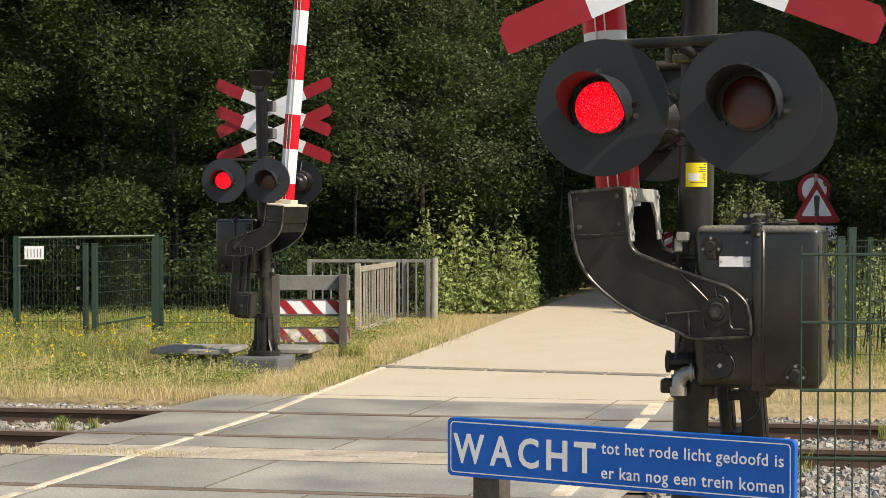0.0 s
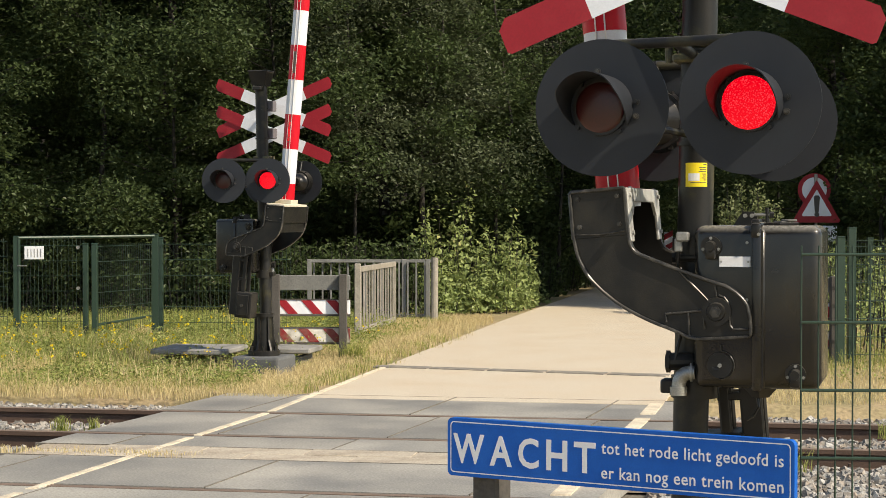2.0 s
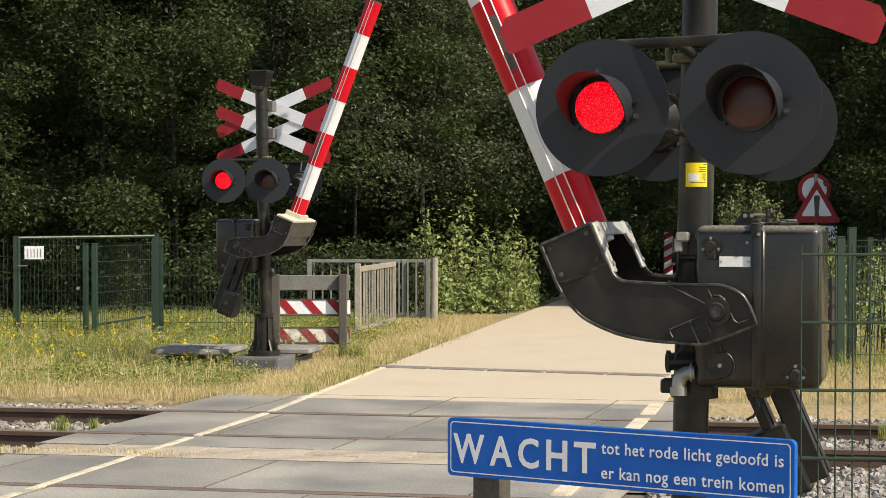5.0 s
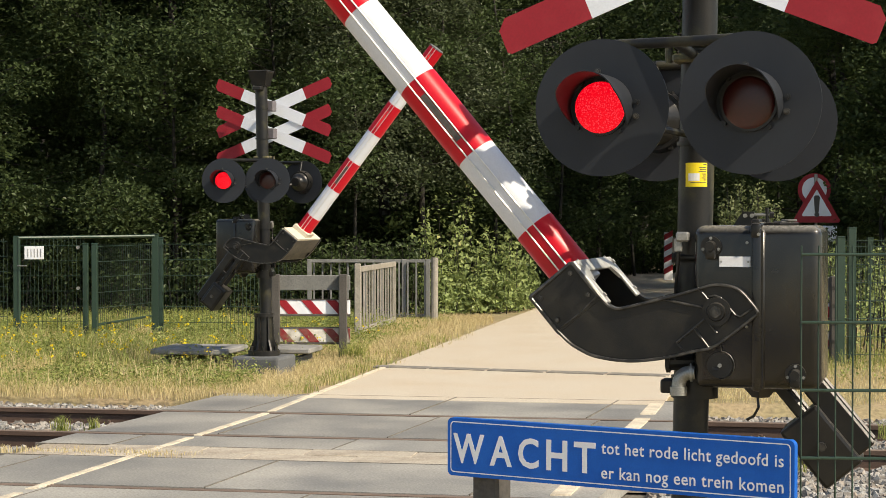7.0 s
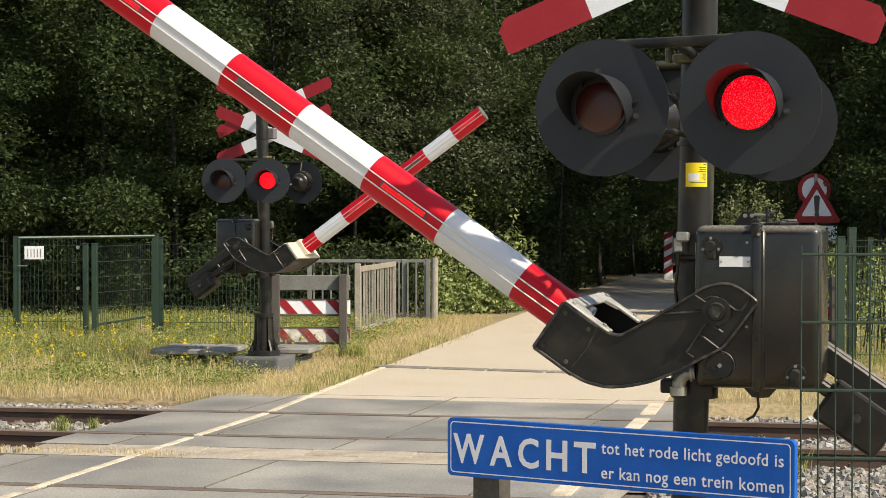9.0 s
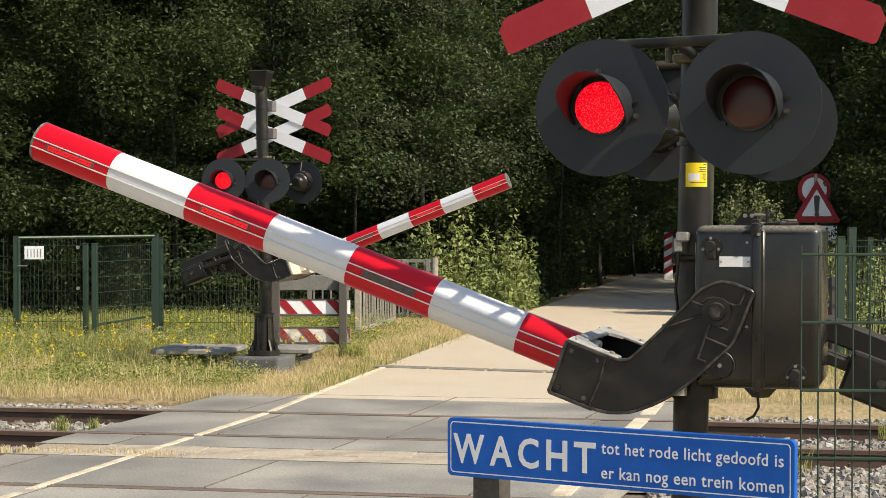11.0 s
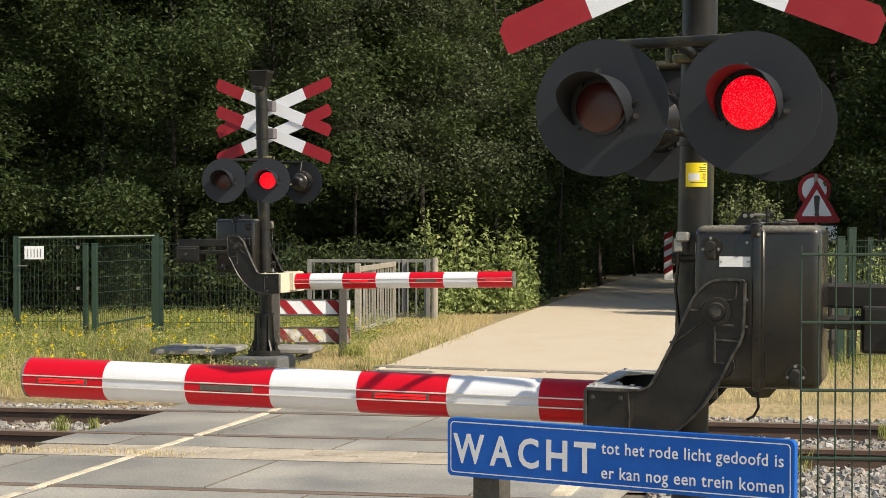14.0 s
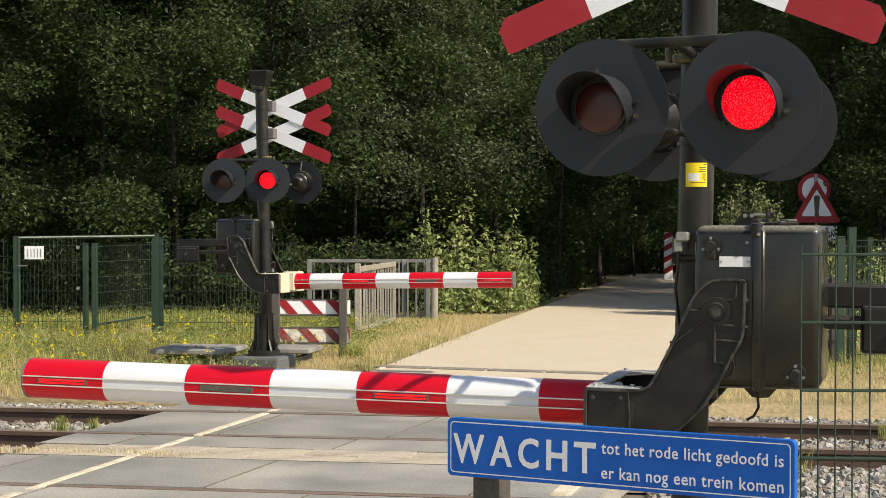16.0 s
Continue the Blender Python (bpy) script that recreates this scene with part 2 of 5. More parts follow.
def words(name, text, size, m, mat, parent, stretch=1.0, spacing=1.0, thick=0.0008, fat=0.0):
    """Raised lettering in the built-in face, lying in x and y of the pose m."""
    cu = bpy.data.curves.new(name, "FONT")
    cu.body, cu.size, cu.extrude, cu.space_character, cu.offset = text, size, thick, spacing, fat
    cu.resolution_u = 3
    ob = new(name, cu)
    me = bpy.data.meshes.new_from_object(ob.evaluated_get(bpy.context.evaluated_depsgraph_get()))
    bpy.data.objects.remove(ob)
    me.materials.clear()
    me.materials.append(mat)
    me.transform(m @ Matrix.Diagonal((stretch, 1, 1, 1)))
    ob = new(name, me)
    ob.parent = parent
    return ob


def cloud(name, verts, faces, mat, parent=None, label=""):
    me = bpy.data.meshes.new(name)
    me.from_pydata(verts, [], faces)
    me.materials.append(mat)
    ob = new(name, me)
    if parent:
        ob.parent = parent
    return tagged(ob, label)


# ---- plan ----
ROAD_TURN = 14.0                                   # the road heads this far to the right of straight on
TRACK = Matrix.Rotation(radians(-10.0), 4, "Z")    # x along the rails, y across them
RAILS = (8.46, 9.96, 12.46, 13.96)                 # rail centres across the tracks
ROAD = Matrix.Rotation(radians(-ROAD_TURN), 4, "Z")


def road_left(y):
    return -2.55 + (y - 10.17) * 0.251 if y < 14.4 else -1.49 + (y - 14.4) * 0.19 + max(0.0, y - 27) * 0.015


def road_right(y):
    return 0.80 + (y - 10.36) * 0.241 if y < 14.4 else 1.79 + (y - 14.4) * 0.19


# ground: one sheet to the horizon, sunk along the tracks
bm = bmesh.new()
xs = [-900, -200, -60, -25] + [-14 + i * 1.0 for i in range(30)] + [18, 25, 60, 200, 900]
ys = [-600, -150, -30, 0, 3.0, 6.0, 6.9, 7.3, 15.1, 15.4, 15.7] + [16.5 + i * 1.0 for i in range(34)] + [60, 120, 400, 1500]
grid = []
for y in ys:
    row = []
    for x in xs:
        deep = -0.21 if 7.2 < y < 15.2 else -0.03
        rough = 0.03 * noise.noise((x * 0.5, y * 0.5, 0)) if deep > -0.1 else 0
        row.append(bm.verts.new(TRACK @ Vector((x - 2.5, y, deep + rough))))
    grid.append(row)
for a, b in zip(grid, grid[1:]):
    for i in range(len(xs) - 1):
        bm.faces.new((a[i], a[i + 1], b[i + 1], b[i]))
ground = structure("ground", bm, SOIL, True)

# the track bed
bm = bmesh.new()
sheet(bm, [(TRACK @ Vector(p)).to_2d() for p in ((-40, 7.2, 0), (40, 7.2, 0), (40, 15.05, 0), (-40, 15.05, 0))], -0.25, -0.165)
structure("track_bed", bm, BALLAST_BED)

# the road before and behind the tracks
bm = bmesh.new()
sheet(bm, [(-6.5, -10), (-1.9, -10), (0.03, 7.5), (-3.25, 7.9)], -0.2, 0.0)
structure("road", bm, ASPHALT)
bm = bmesh.new()
left = [(road_left(y) - 0.04 * noise.noise((y * 2.0, 0, 5)), y) for y in (15.55, 16.5, 17.5, 18.5, 19.5, 21, 22.5, 24, 26, 28, 30, 33, 37, 42, 50, 65)]
right = [(road_right(y) + 0.05 * noise.noise((y * 2.0, 3, 5)), y) for y in (15.0, 16.5, 17.5, 18.5, 19.5, 21, 22.5, 24, 26, 28, 30, 33, 37, 42, 50, 65)]
left[0] = (road_left(15.55) - 0.05, 15.62)
sheet(bm, left + right[::-1], -0.2, 0.0)
structure("road", bm, ASPHALT)

# a strip of dark setts across the road behind the tracks
setts = thing("sett_strip", "dark stone sett strip across the sandy road", "paving")
a, b = Vector((-0.74, 18.84, 0)), Vector((2.32, 17.72, 0))
for i in range(5):
    p, q = a.lerp(b, i / 5 + 0.004), a.lerp(b, (i + 1) / 5 - 0.006)
    m = Matrix.LocRotScale((p + q) / 2, Euler((0, 0, math.atan2(q.y - p.y, q.x - p.x))), None)
    part("sett", slab((0, 0, 0.0), ((q - p).length, 0.20, 0.022), 0.004, m), DARK_SETT, setts)


# ---- rails, sleepers ----
def rail(y):
    ob = thing("rail", "rusty steel railway rail on timber sleepers", "rail", group="rails")
    z = 0.0
    bm = bmesh.new()
    profile = [(-0.07, -0.155), (0.07, -0.155), (0.07, -0.143), (0.012, -0.125), (0.012, -0.045), (0.034, -0.034), (0.034, -0.006), (-0.034, -0.006), (-0.034, -0.034), (-0.012, -0.045), (-0.012, -0.125), (-0.07, -0.143)]
    ends = [[bm.verts.new(TRACK @ Vector((x, y + py, z + pz))) for py, pz in profile] for x in (-40, 40)]
    n = len(profile)
    for i in range(n):
        bm.faces.new((ends[0][i], ends[0][(i + 1) % n], ends[1][(i + 1) % n], ends[1][i]))
    bmesh.ops.recalc_face_normals(bm, faces=bm.faces)
    part("rail_body", bm, RAIL_SIDE, ob)
    bm = bmesh.new()
    block(bm, (0, y, -0.003), (80, 0.062, 0.006), TRACK, 0.002)
    part("running_surface", bm, RAIL_TOP, ob, "polished rail head")


for y in RAILS:
    rail(y)
for pair in (RAILS[:2], RAILS[2:]):
    mid = sum(pair) / 2
    for i in range(-11, 12):
        x = i * 0.6 + 0.1
        if -4.6 < x < -0.75:
            continue
        sleeper = tagged(part("sleeper", slab((x, mid, -0.20), (0.24, 2.5, 0.10), 0.01, TRACK), DARK_TIMBER), "weathered dark timber sleeper under the rails", "sleeper", "sleepers")
        for y in pair:
            for side in (-0.095, 0.095):
                bm = bmesh.new()
                block(bm, (x, y + side, -0.138), (0.10, 0.07, 0.026), TRACK, 0.006)
                rod(bm, TRACK @ Vector((x, y + side, -0.13)), TRACK @ Vector((x, y + side, -0.085)), 0.016, sides=8)
                part("rail_clip", bm, RAIL_SIDE, sleeper)

# ---- crossing deck: panels with joints, in the strips beside and between the rails ----
deck = thing("crossing_deck", "worn grey crossing panels laid level with the rails", "crossing deck")
tagged(deck, kind="structure")
bands = ((14.03, 15.42, 1.46, 0.30), (12.53, 13.89, 1.30, 0.62), (11.82, 12.39, 1.62, 0.20), (10.03, 11.22, 1.62, 0.05), (8.53, 9.89, 1.62, 0.45), (7.45, 8.39, 1.62, 0.10))
for y0, y1, step, shift in bands:
    mid = (y0 + y1) / 2
    x0 = road_left(mid + 0.2) - mid * 0.174 * 1.0 - 0.95 + 0.0
    x1 = x0 + 4.32
    x = x0
    first = True
    while x < x1 - 0.2:
        end = min(x + (shift * step + 0.25 if first else step), x1)
        first = False
        skew = -0.115
        pts = [(x + 0.007 - (y - y0) * skew, y) for y in (y0, y1)] + [(end - 0.007 - (y - y0) * skew, y) for y in (y1, y0)]
        bm = bmesh.new()
        sheet(bm, [(TRACK @ Vector((px, py, 0))).to_2d() for px, py in pts], -0.12, 0.006 * random.uniform(-1, 0.3))
        part("panel", bm, PANEL, deck)
        if end < x1 - 0.01:
            seam = [(end + e - (y - y0) * skew, y) for y, e in ((y0 + 0.01, -0.006), (y1 - 0.01, -0.006), (y1 - 0.01, 0.006), (y0 + 0.01, 0.006))]
            bm = sheet(bmesh.new(), [(TRACK @ Vector((px, py, 0))).to_2d() for px, py in seam], -0.1, 0.0035)
            part("joint", bm, JOINT, deck)
        x = end
    for edge in (y0 - 0.012, y1 + 0.012):
        seam = [(x0, edge - 0.008), (x1, edge - 0.008), (x1, edge + 0.008), (x0, edge + 0.008)]
        if min(abs(edge - r) for r in RAILS) > 0.2:
            bm = sheet(bmesh.new(), [(TRACK @ Vector((px, py, 0))).to_2d() for px, py in seam], -0.1, 0.001)
            part("joint", bm, JOINT, deck)
bm = bmesh.new()
pts = [(-5.0, 11.22), (-0.45, 11.22), (-0.45, 11.82), (-5.0, 11.82)]
sheet(bm, [(TRACK @ Vector((px, py, 0))).to_2d() for px, py in pts], -0.15, -0.006)
part("filler_strip", bm, STRIP, deck, "sandy strip between the two tracks")
paver_mesh = bpy.data.meshes.new("paver")
bm = slab((0, 0, 0), (0.745, 0.272, 0.05), 0.004, TRACK.to_3x3().to_4x4())
bm.to_mesh(paver_mesh)
bm.free()
paver_mesh.materials.append(PAVER)
for row in range(2):
    for i in range(6):
        ob = new("paver", paver_mesh)
        ob.parent = deck
        ob.location = TRACK @ Vector((-4.50 + i * 0.75 + (0.37 if row else 0), 11.38 + row * 0.278, -0.024 + random.uniform(-0.004, 0.003)))

# white edge lines
lines = thing("edge_lines", "worn white painted edge lines on the road", "road marking")
tagged(lines, kind="structure")
for y0, y1 in ((9.3, 10.22), (10.36, 12.78), (12.92, 14.36), (14.5, 15.52), (15.54, 18.9)):
    w = 0.056
    pts = [(road_left(y0), y0), (road_left(y0) + w, y0), (road_left(y1) + w, y1), (road_left(y1), y1)]
    bm = bmesh.new()
    part("line", sheet(bm, pts, -0.02, 0.006), LINE, lines)
for y0, y1 in ((9.6, 9.9), (10.15, 10.7), (12.6, 14.0), (14.3, 15.1)):
    w = 0.12
    pts = [(road_right(y0) - w, y0), (road_right(y0), y0), (road_right(y1), y1), (road_right(y1) - w, y1)]
    bm = bmesh.new()
    part("line", sheet(bm, pts, -0.02, 0.006), LINE, lines)


# ---- crossing signal with half barrier ----
ARM_LOW = [(0.298, -0.486), (0.240, -0.480), (0.200, -0.465), (0.159, -0.447), (0.112, -0.408), (0.088, -0.385), (0.044, -0.337), (-0.015, -0.243),
           (-0.058, -0.150), (-0.083, -0.108), (-0.093, -0.070), (-0.096, 0.095), (-0.094, 0.106)]
ARM_TOP = [(-0.094, 0.106), (-0.084, 0.112), (0.0, 0.112), (0.034, 0.098), (0.065, 0.068), (0.085, 0.042), (0.103, -0.004), (0.150, -0.110),
           (0.203, -0.220), (0.226, -0.266), (0.246, -0.282), (0.275, -0.288), (0.300, -0.289)]
RIBS = ([(0.106, 0.002), (0.05, 0.003)], [(0.038, -0.026), (0.15, -0.118)], [(0.150, -0.121), (0.162, -0.110)], [(0.006, -0.042), (0.004, -0.180), (-0.026, -0.180)],
        [(0.005, -0.100), (-0.086, -0.103)], [(0.006, -0.046), (-0.06, -0.048)], [(0.058, 0.010), (0.048, 0.030), (0.030, 0.041), (-0.050, 0.042), (-0.066, 0.052), (-0.070, 0.106)])


def softened(points, times=2):
    """Round off a path by cutting its corners."""
    for _ in range(times):
        out = [points[0]]
        for (x0, z0), (x1, z1) in zip(points, points[1:]):
            out += [(0.75 * x0 + 0.25 * x1, 0.75 * z0 + 0.25 * z1), (0.25 * x0 + 0.75 * x1, 0.25 * z0 + 0.75 * z1)]
        points = out + [points[-1]]
    return points


def swept(bm, path, width, y0, y1):
    """One continuous bead along a path in x and z."""
    rings = []
    for i, (x, z) in enumerate(path):
        a, b = path[max(i - 1, 0)], path[min(i + 1, len(path) - 1)]
        d = Vector((b[0] - a[0], b[1] - a[1])).normalized()
        nx, nz = -d.y * width / 2, d.x * width / 2
        rings.append([bm.verts.new(p) for p in ((x + nx, y0, z + nz), (x + nx, y1, z + nz), (x - nx, y1, z - nz), (x - nx, y0, z - nz))])
    for p, q in zip(rings, rings[1:]):
        for k in range(4):
            bm.faces.new((p[k], p[(k + 1) % 4], q[(k + 1) % 4], q[k]))
    bm.faces.new(rings[0][::-1]), bm.faces.new(rings[-1])
    bmesh.ops.recalc_face_normals(bm, faces=bm.faces)
    bmesh.ops.bevel(bm, geom=[e for e in bm.edges if abs(e.verts[0].co.y - e.verts[1].co.y) < 1e-6 and abs(e.verts[0].co.y - y1) < 1e-6 and len(e.link_faces) == 2], offset=0.0025, segments=1, affect="EDGES")
    return bm


BOOM_B, BOOM_TIP, BAND, BOOM_R = -0.376, 2.875, 0.363, 0.0825


def ring_tube(bm, x0, x1, r, z, sides=28):
    return rod(bm, (x0, 0, z), (x1, 0, z), r, sides=sides)


def barrier_fork(unit, rim):
    """The turning fork with its boom and counterweights; x runs along the boom, the axle lies on y."""
    bm = bmesh.new()
    for y0, y1 in ((0.335, 0.352), (-0.352, -0.335)):
        plate(bm, softened(ARM_LOW, 1) + softened(ARM_TOP, 1)[1:], y0, y1, 0.0)
    # cross wall below the opening
    block(bm, (0.245, 0, -0.462), (0.11, 0.67, 0.02), None, 0.004)
    fork = part("fork", bm, BLACK, unit, "cast black barrier arm fork")
    # flanges and ribs on both cheeks
    for side in (1, -1):
        for path in (ARM_LOW, ARM_TOP):
            bm = swept(bmesh.new(), softened(path), 0.010, side * 0.325, side * 0.367)
            part("flange", bm, FLANGE, fork, "worn raised flange of the fork, sun glints in its colour", True)
        for path in RIBS:
            bm = swept(bmesh.new(), path, 0.008, side * 0.345, side * 0.362)
            part("rib", bm, FLANGE, fork)
    # head: four walls with an open top
    bm = bmesh.new()
    for y in (0.346, -0.346):
        block(bm, (0.376, y, -0.388), (0.17, 0.016, 0.198), None, 0.004)
    block(bm, (0.376, 0, -0.482), (0.17, 0.68, 0.014), None, 0.003)
    block(bm, (0.456, 0.21, -0.388), (0.014, 0.27, 0.19), None, 0.003)
    block(bm, (0.456, -0.21, -0.388), (0.014, 0.27, 0.19), None, 0.003)
    part("head", bm, BLACK, fork)
    for side in (1, -1):
        bm = swept(bmesh.new(), [(0.292, -0.290), (0.458, -0.290), (0.462, -0.294), (0.462, -0.484), (0.458, -0.488), (0.292, -0.488)], 0.012, side * 0.342, side * 0.366)
        part("flange", bm, FLANGE, fork, "worn raised flange of the fork, sun glints in its colour", True)
        part("head_edge", swept(bmesh.new(), [(0.310, -0.296), (0.302, -0.392), (0.308, -0.482)], 0.007, side * 0.348, side * 0.359), FLANGE, fork)
        for x, z in ((0.335, -0.318), (0.435, -0.318), (0.335, -0.462), (0.435, -0.462)):
            bm = rod(bmesh.new(), (x, side * 0.348, z), (x, side * 0.364, z), 0.009, sides=6)
            rod(bm, (x, side * 0.36, z), (x, side * 0.370, z), 0.005, sides=8)
            part("head_bolt", bm, FLANGE, fork)
    bm = bmesh.new()
    for y in (0.318, -0.318):
        block(bm, (0.365, y, -0.286), (0.194, 0.072, 0.012), None, 0.003)
        for x in (0.30, 0.435):
            rod(bm, (x, y, -0.286), (x, y, -0.272), 0.009, sides=8)
    block(bm, (0.438, 0, -0.286), (0.050, 0.57, 0.012), None, 0.003)
    for y in (0.262, -0.262):
        block(bm, (0, 0, 0), (0.075, 0.075, 0.0112), pose(0.415, y, -0.286, 0, 0, 45))
    if rim is BEIGE:
        block(bm, (0.468, 0, -0.386), (0.03, 0.66, 0.20), None, 0.004)
        block(bm, (0.50, 0, -0.376), (0.06, 0.20, 0.185), None, 0.004)
    part("head_rim", bm, rim, fork, "worn bare metal rim of the head")
    # axle bolts
    for side in (1, -1):
        bm = bmesh.new()
        rod(bm, (0, side * 0.32, 0), (0, side * 0.372, 0), 0.052, 0.05, 24)
        rod(bm, (0, side * 0.37, 0), (0, side * 0.388, 0), 0.034, 0.030, 24)
        part("axle_boss", bm, BLACK, fork, smooth=True)
        bm = bmesh.new()
        rod(bm, (0, side * 0.382, 0), (0, side * 0.403, 0), 0.021, sides=6)
        rod(bm, (0, side * 0.40, 0), (0, side * 0.412, 0), 0.010, sides=10)
        part("axle_nut", bm, FLANGE, fork, "worn steel nut")
    # boom with bands
    bm = ring_tube(bmesh.new(), 0.40, BOOM_TIP - 0.002, BOOM_R - 0.0015, BOOM_B)
    boom = part("boom", bm, WHITE, fork, "white reflective barrier boom", True)
    for k in (0, 2, 4, 6):
        x1 = BOOM_TIP - k * BAND
        x0 = max(x1 - BAND, 0.44)
        part("red_band", ring_tube(bmesh.new(), x0, x1, BOOM_R, BOOM_B), RED, fork, "red reflective band", True)
    for side in (1, -1):
        for z in (0.016, -0.020):
            bm = slab(((0.44 + BOOM_TIP) / 2, side * (BOOM_R - 0.001), BOOM_B + z), (BOOM_TIP - 0.44, 0.008, 0.005), 0.001)
            part("edge_strip", bm, TRIM, fork)
        for k in (0, 2, 4):
            x = BOOM_TIP - k * BAND - BAND / 2
            bm = slab((x, side * (BOOM_R - 0.001), BOOM_B - 0.002), (0.225, 0.006, 0.024), 0.001)
            part("lamp_slot", bm, SLOT, fork)
    bm = ring_tube(bmesh.new(), BOOM_TIP - 0.004, BOOM_TIP + 0.006, BOOM_R + 0.001, BOOM_B)
    part("end_cap", bm, EDGE_WEAR, fork)
    strips = []
    for k in (0, 2, 4):
        x = BOOM_TIP - k * BAND - BAND / 2
        for side in (1, -1):
            bm = bmesh.new()
            for i in range(26):
                for z in (-0.0055, 0.0055):
                    block(bm, (-0.10 + i * 0.008, 0, z), (0.0058, 0.004, 0.0075))
            strip = part("light_strip", bm, GLOW_STRIP, fork, "row of small red lights")
            strip.location = (x, side * (BOOM_R + 0.0025), BOOM_B - 0.002)
            strips.append((strip, k, side))
    # counterweights behind the drive box
    for y in (-0.08, -0.21):
        bm = bmesh.new()
        block(bm, (-0.34, y, 0.045), (0.76, 0.022, 0.085), None, 0.008)
        block(bm, (-0.37, y, -0.055), (0.60, 0.022, 0.045), None, 0.008)
        for x in (-0.14, -0.34):
            block(bm, (x, y, -0.03), (0.03, 0.02, 0.10), None, 0.004)
        part("counter_beam", bm, BLACK, fork)
    bm = slab((-0.61, -0.145, -0.075), (0.27, 0.20, 0.175), 0.014, segments=2)
    block(bm, (-0.61, -0.252, -0.075), (0.22, 0.012, 0.13), None, 0.006)
    part("counterweight", bm, BLACK, fork, "black cast counterweight")
    for y in (-0.035, -0.265):
        part("weight_bolt", rod(bmesh.new(), (-0.61, y - 0.012, -0.07), (-0.61, y + 0.012, -0.07), 0.017, sides=8), FLANGE, fork)
    return fork, strips


def signal_lamp(unit, x, y, z, turn, lit):
    """A round black board with a hooded red lamp; it faces along local -y before the turn."""
    m = pose(x, y, z, 0, 0, turn)
    bm = rod(bmesh.new(), (0, 0.0, 0), (0, 0.006, 0), 0.232, sides=72)
    board = part("lamp_board", bm, BOARD, unit, "round black background board")
    board.matrix_basis = m
    for a in (8, -14, 172, 96):
        c, d = 0.124 * math.cos(radians(a)), 0.124 * math.sin(radians(a))
        bm = rod(bmesh.new(), (c, 0, d), (c, -0.005, d), 0.011, sides=12)
        rod(bm, (c, -0.004, d), (c, -0.016, d), 0.0065, sides=6)
        part("hood_bolt", bm, FLANGE, board)
    bm = bmesh.new()
    rod(bm, (0, 0.006, 0), (0, 0.09, 0), 0.125, 0.115, 32)
    rod(bm, (0, 0.09, 0), (0, 0.16, 0), 0.10, 0.05, 32)
    rod(bm, (0, 0.16, 0), (0, 0.20, 0), 0.05, 0.045, 24)
    for a in range(0, 360, 60):
        block(bm, (0.12 * math.cos(radians(a)), 0.04, 0.12 * math.sin(radians(a))), (0.016, 0.06, 0.016))
    part("housing", bm, BLACK, board, "", True)
    # hood: a tube cut away below, longest on top
    bm = bmesh.new()
    n, r = 40, 0.110
    rings = []
    for j, s in enumerate((0, 0.34, 0.67, 1.0)):
        for rr in (r, r - 0.0035):
            row = []
            for i in range(n + 1):
                a = radians(-32 + i * 244 / n)
                rise = min(1.0, max(0.0, (math.sin(a) + 0.53) / 0.95))
                length = 0.016 + 0.205 * rise ** 0.8
                row.append(bm.verts.new((rr * math.cos(a), -length * s, rr * math.sin(a))))
            rings.append(row)
    for j in range(3):
        for k in (0, 1):
            a, b = rings[j * 2 + k], rings[j * 2 + 2 + k]
            for i in range(n):
                bm.faces.new((a[i], a[i + 1], b[i + 1], b[i]))
    for i in range(n):
        bm.faces.new((rings[6][i], rings[6][i + 1], rings[7][i + 1], rings[7][i]))
    for j in range(3):
        for i in (0, n):
            bm.faces.new((rings[j * 2][i], rings[j * 2 + 1][i], rings[j * 2 + 3][i], rings[j * 2 + 2][i]))
    bmesh.ops.recalc_face_normals(bm, faces=bm.faces)
    part("hood", bm, BOARD, board, "black sun hood", True)
    bm = rod(bmesh.new(), (0, -0.001, 0), (0, -0.014, 0), 0.094, sides=48)
    for i in range(4):
        a = radians(40 + i * 90)
        rod(bm, (0.104 * math.cos(a), 0, 0.104 * math.sin(a)), (0.104 * math.cos(a), -0.016, 0.104 * math.sin(a)), 0.007, sides=8)
    part("lens_ring", bm, BLACK, board)
    bm = bmesh.new()
    bmesh.ops.create_uvsphere(bm, u_segments=36, v_segments=12, radius=1.0, matrix=pose(0, -0.012, 0, 90, 0, 0) @ Matrix.Diagonal((0.087, 0.087, 0.012, 1)))
    part("lens", bm, LENS, board, "dark red signal lens", True)
    if not lit:
        return None
    bm = bmesh.new()
    bmesh.ops.create_uvsphere(bm, u_segments=36, v_segments=12, radius=1.0, matrix=pose(0, 0, 0, 90, 0, 0) @ Matrix.Diagonal((0.0875, 0.0875, 0.010, 1)))
    led = part("glowing_lens", bm, GLOW, board, "glowing red signal light", True)
    return led


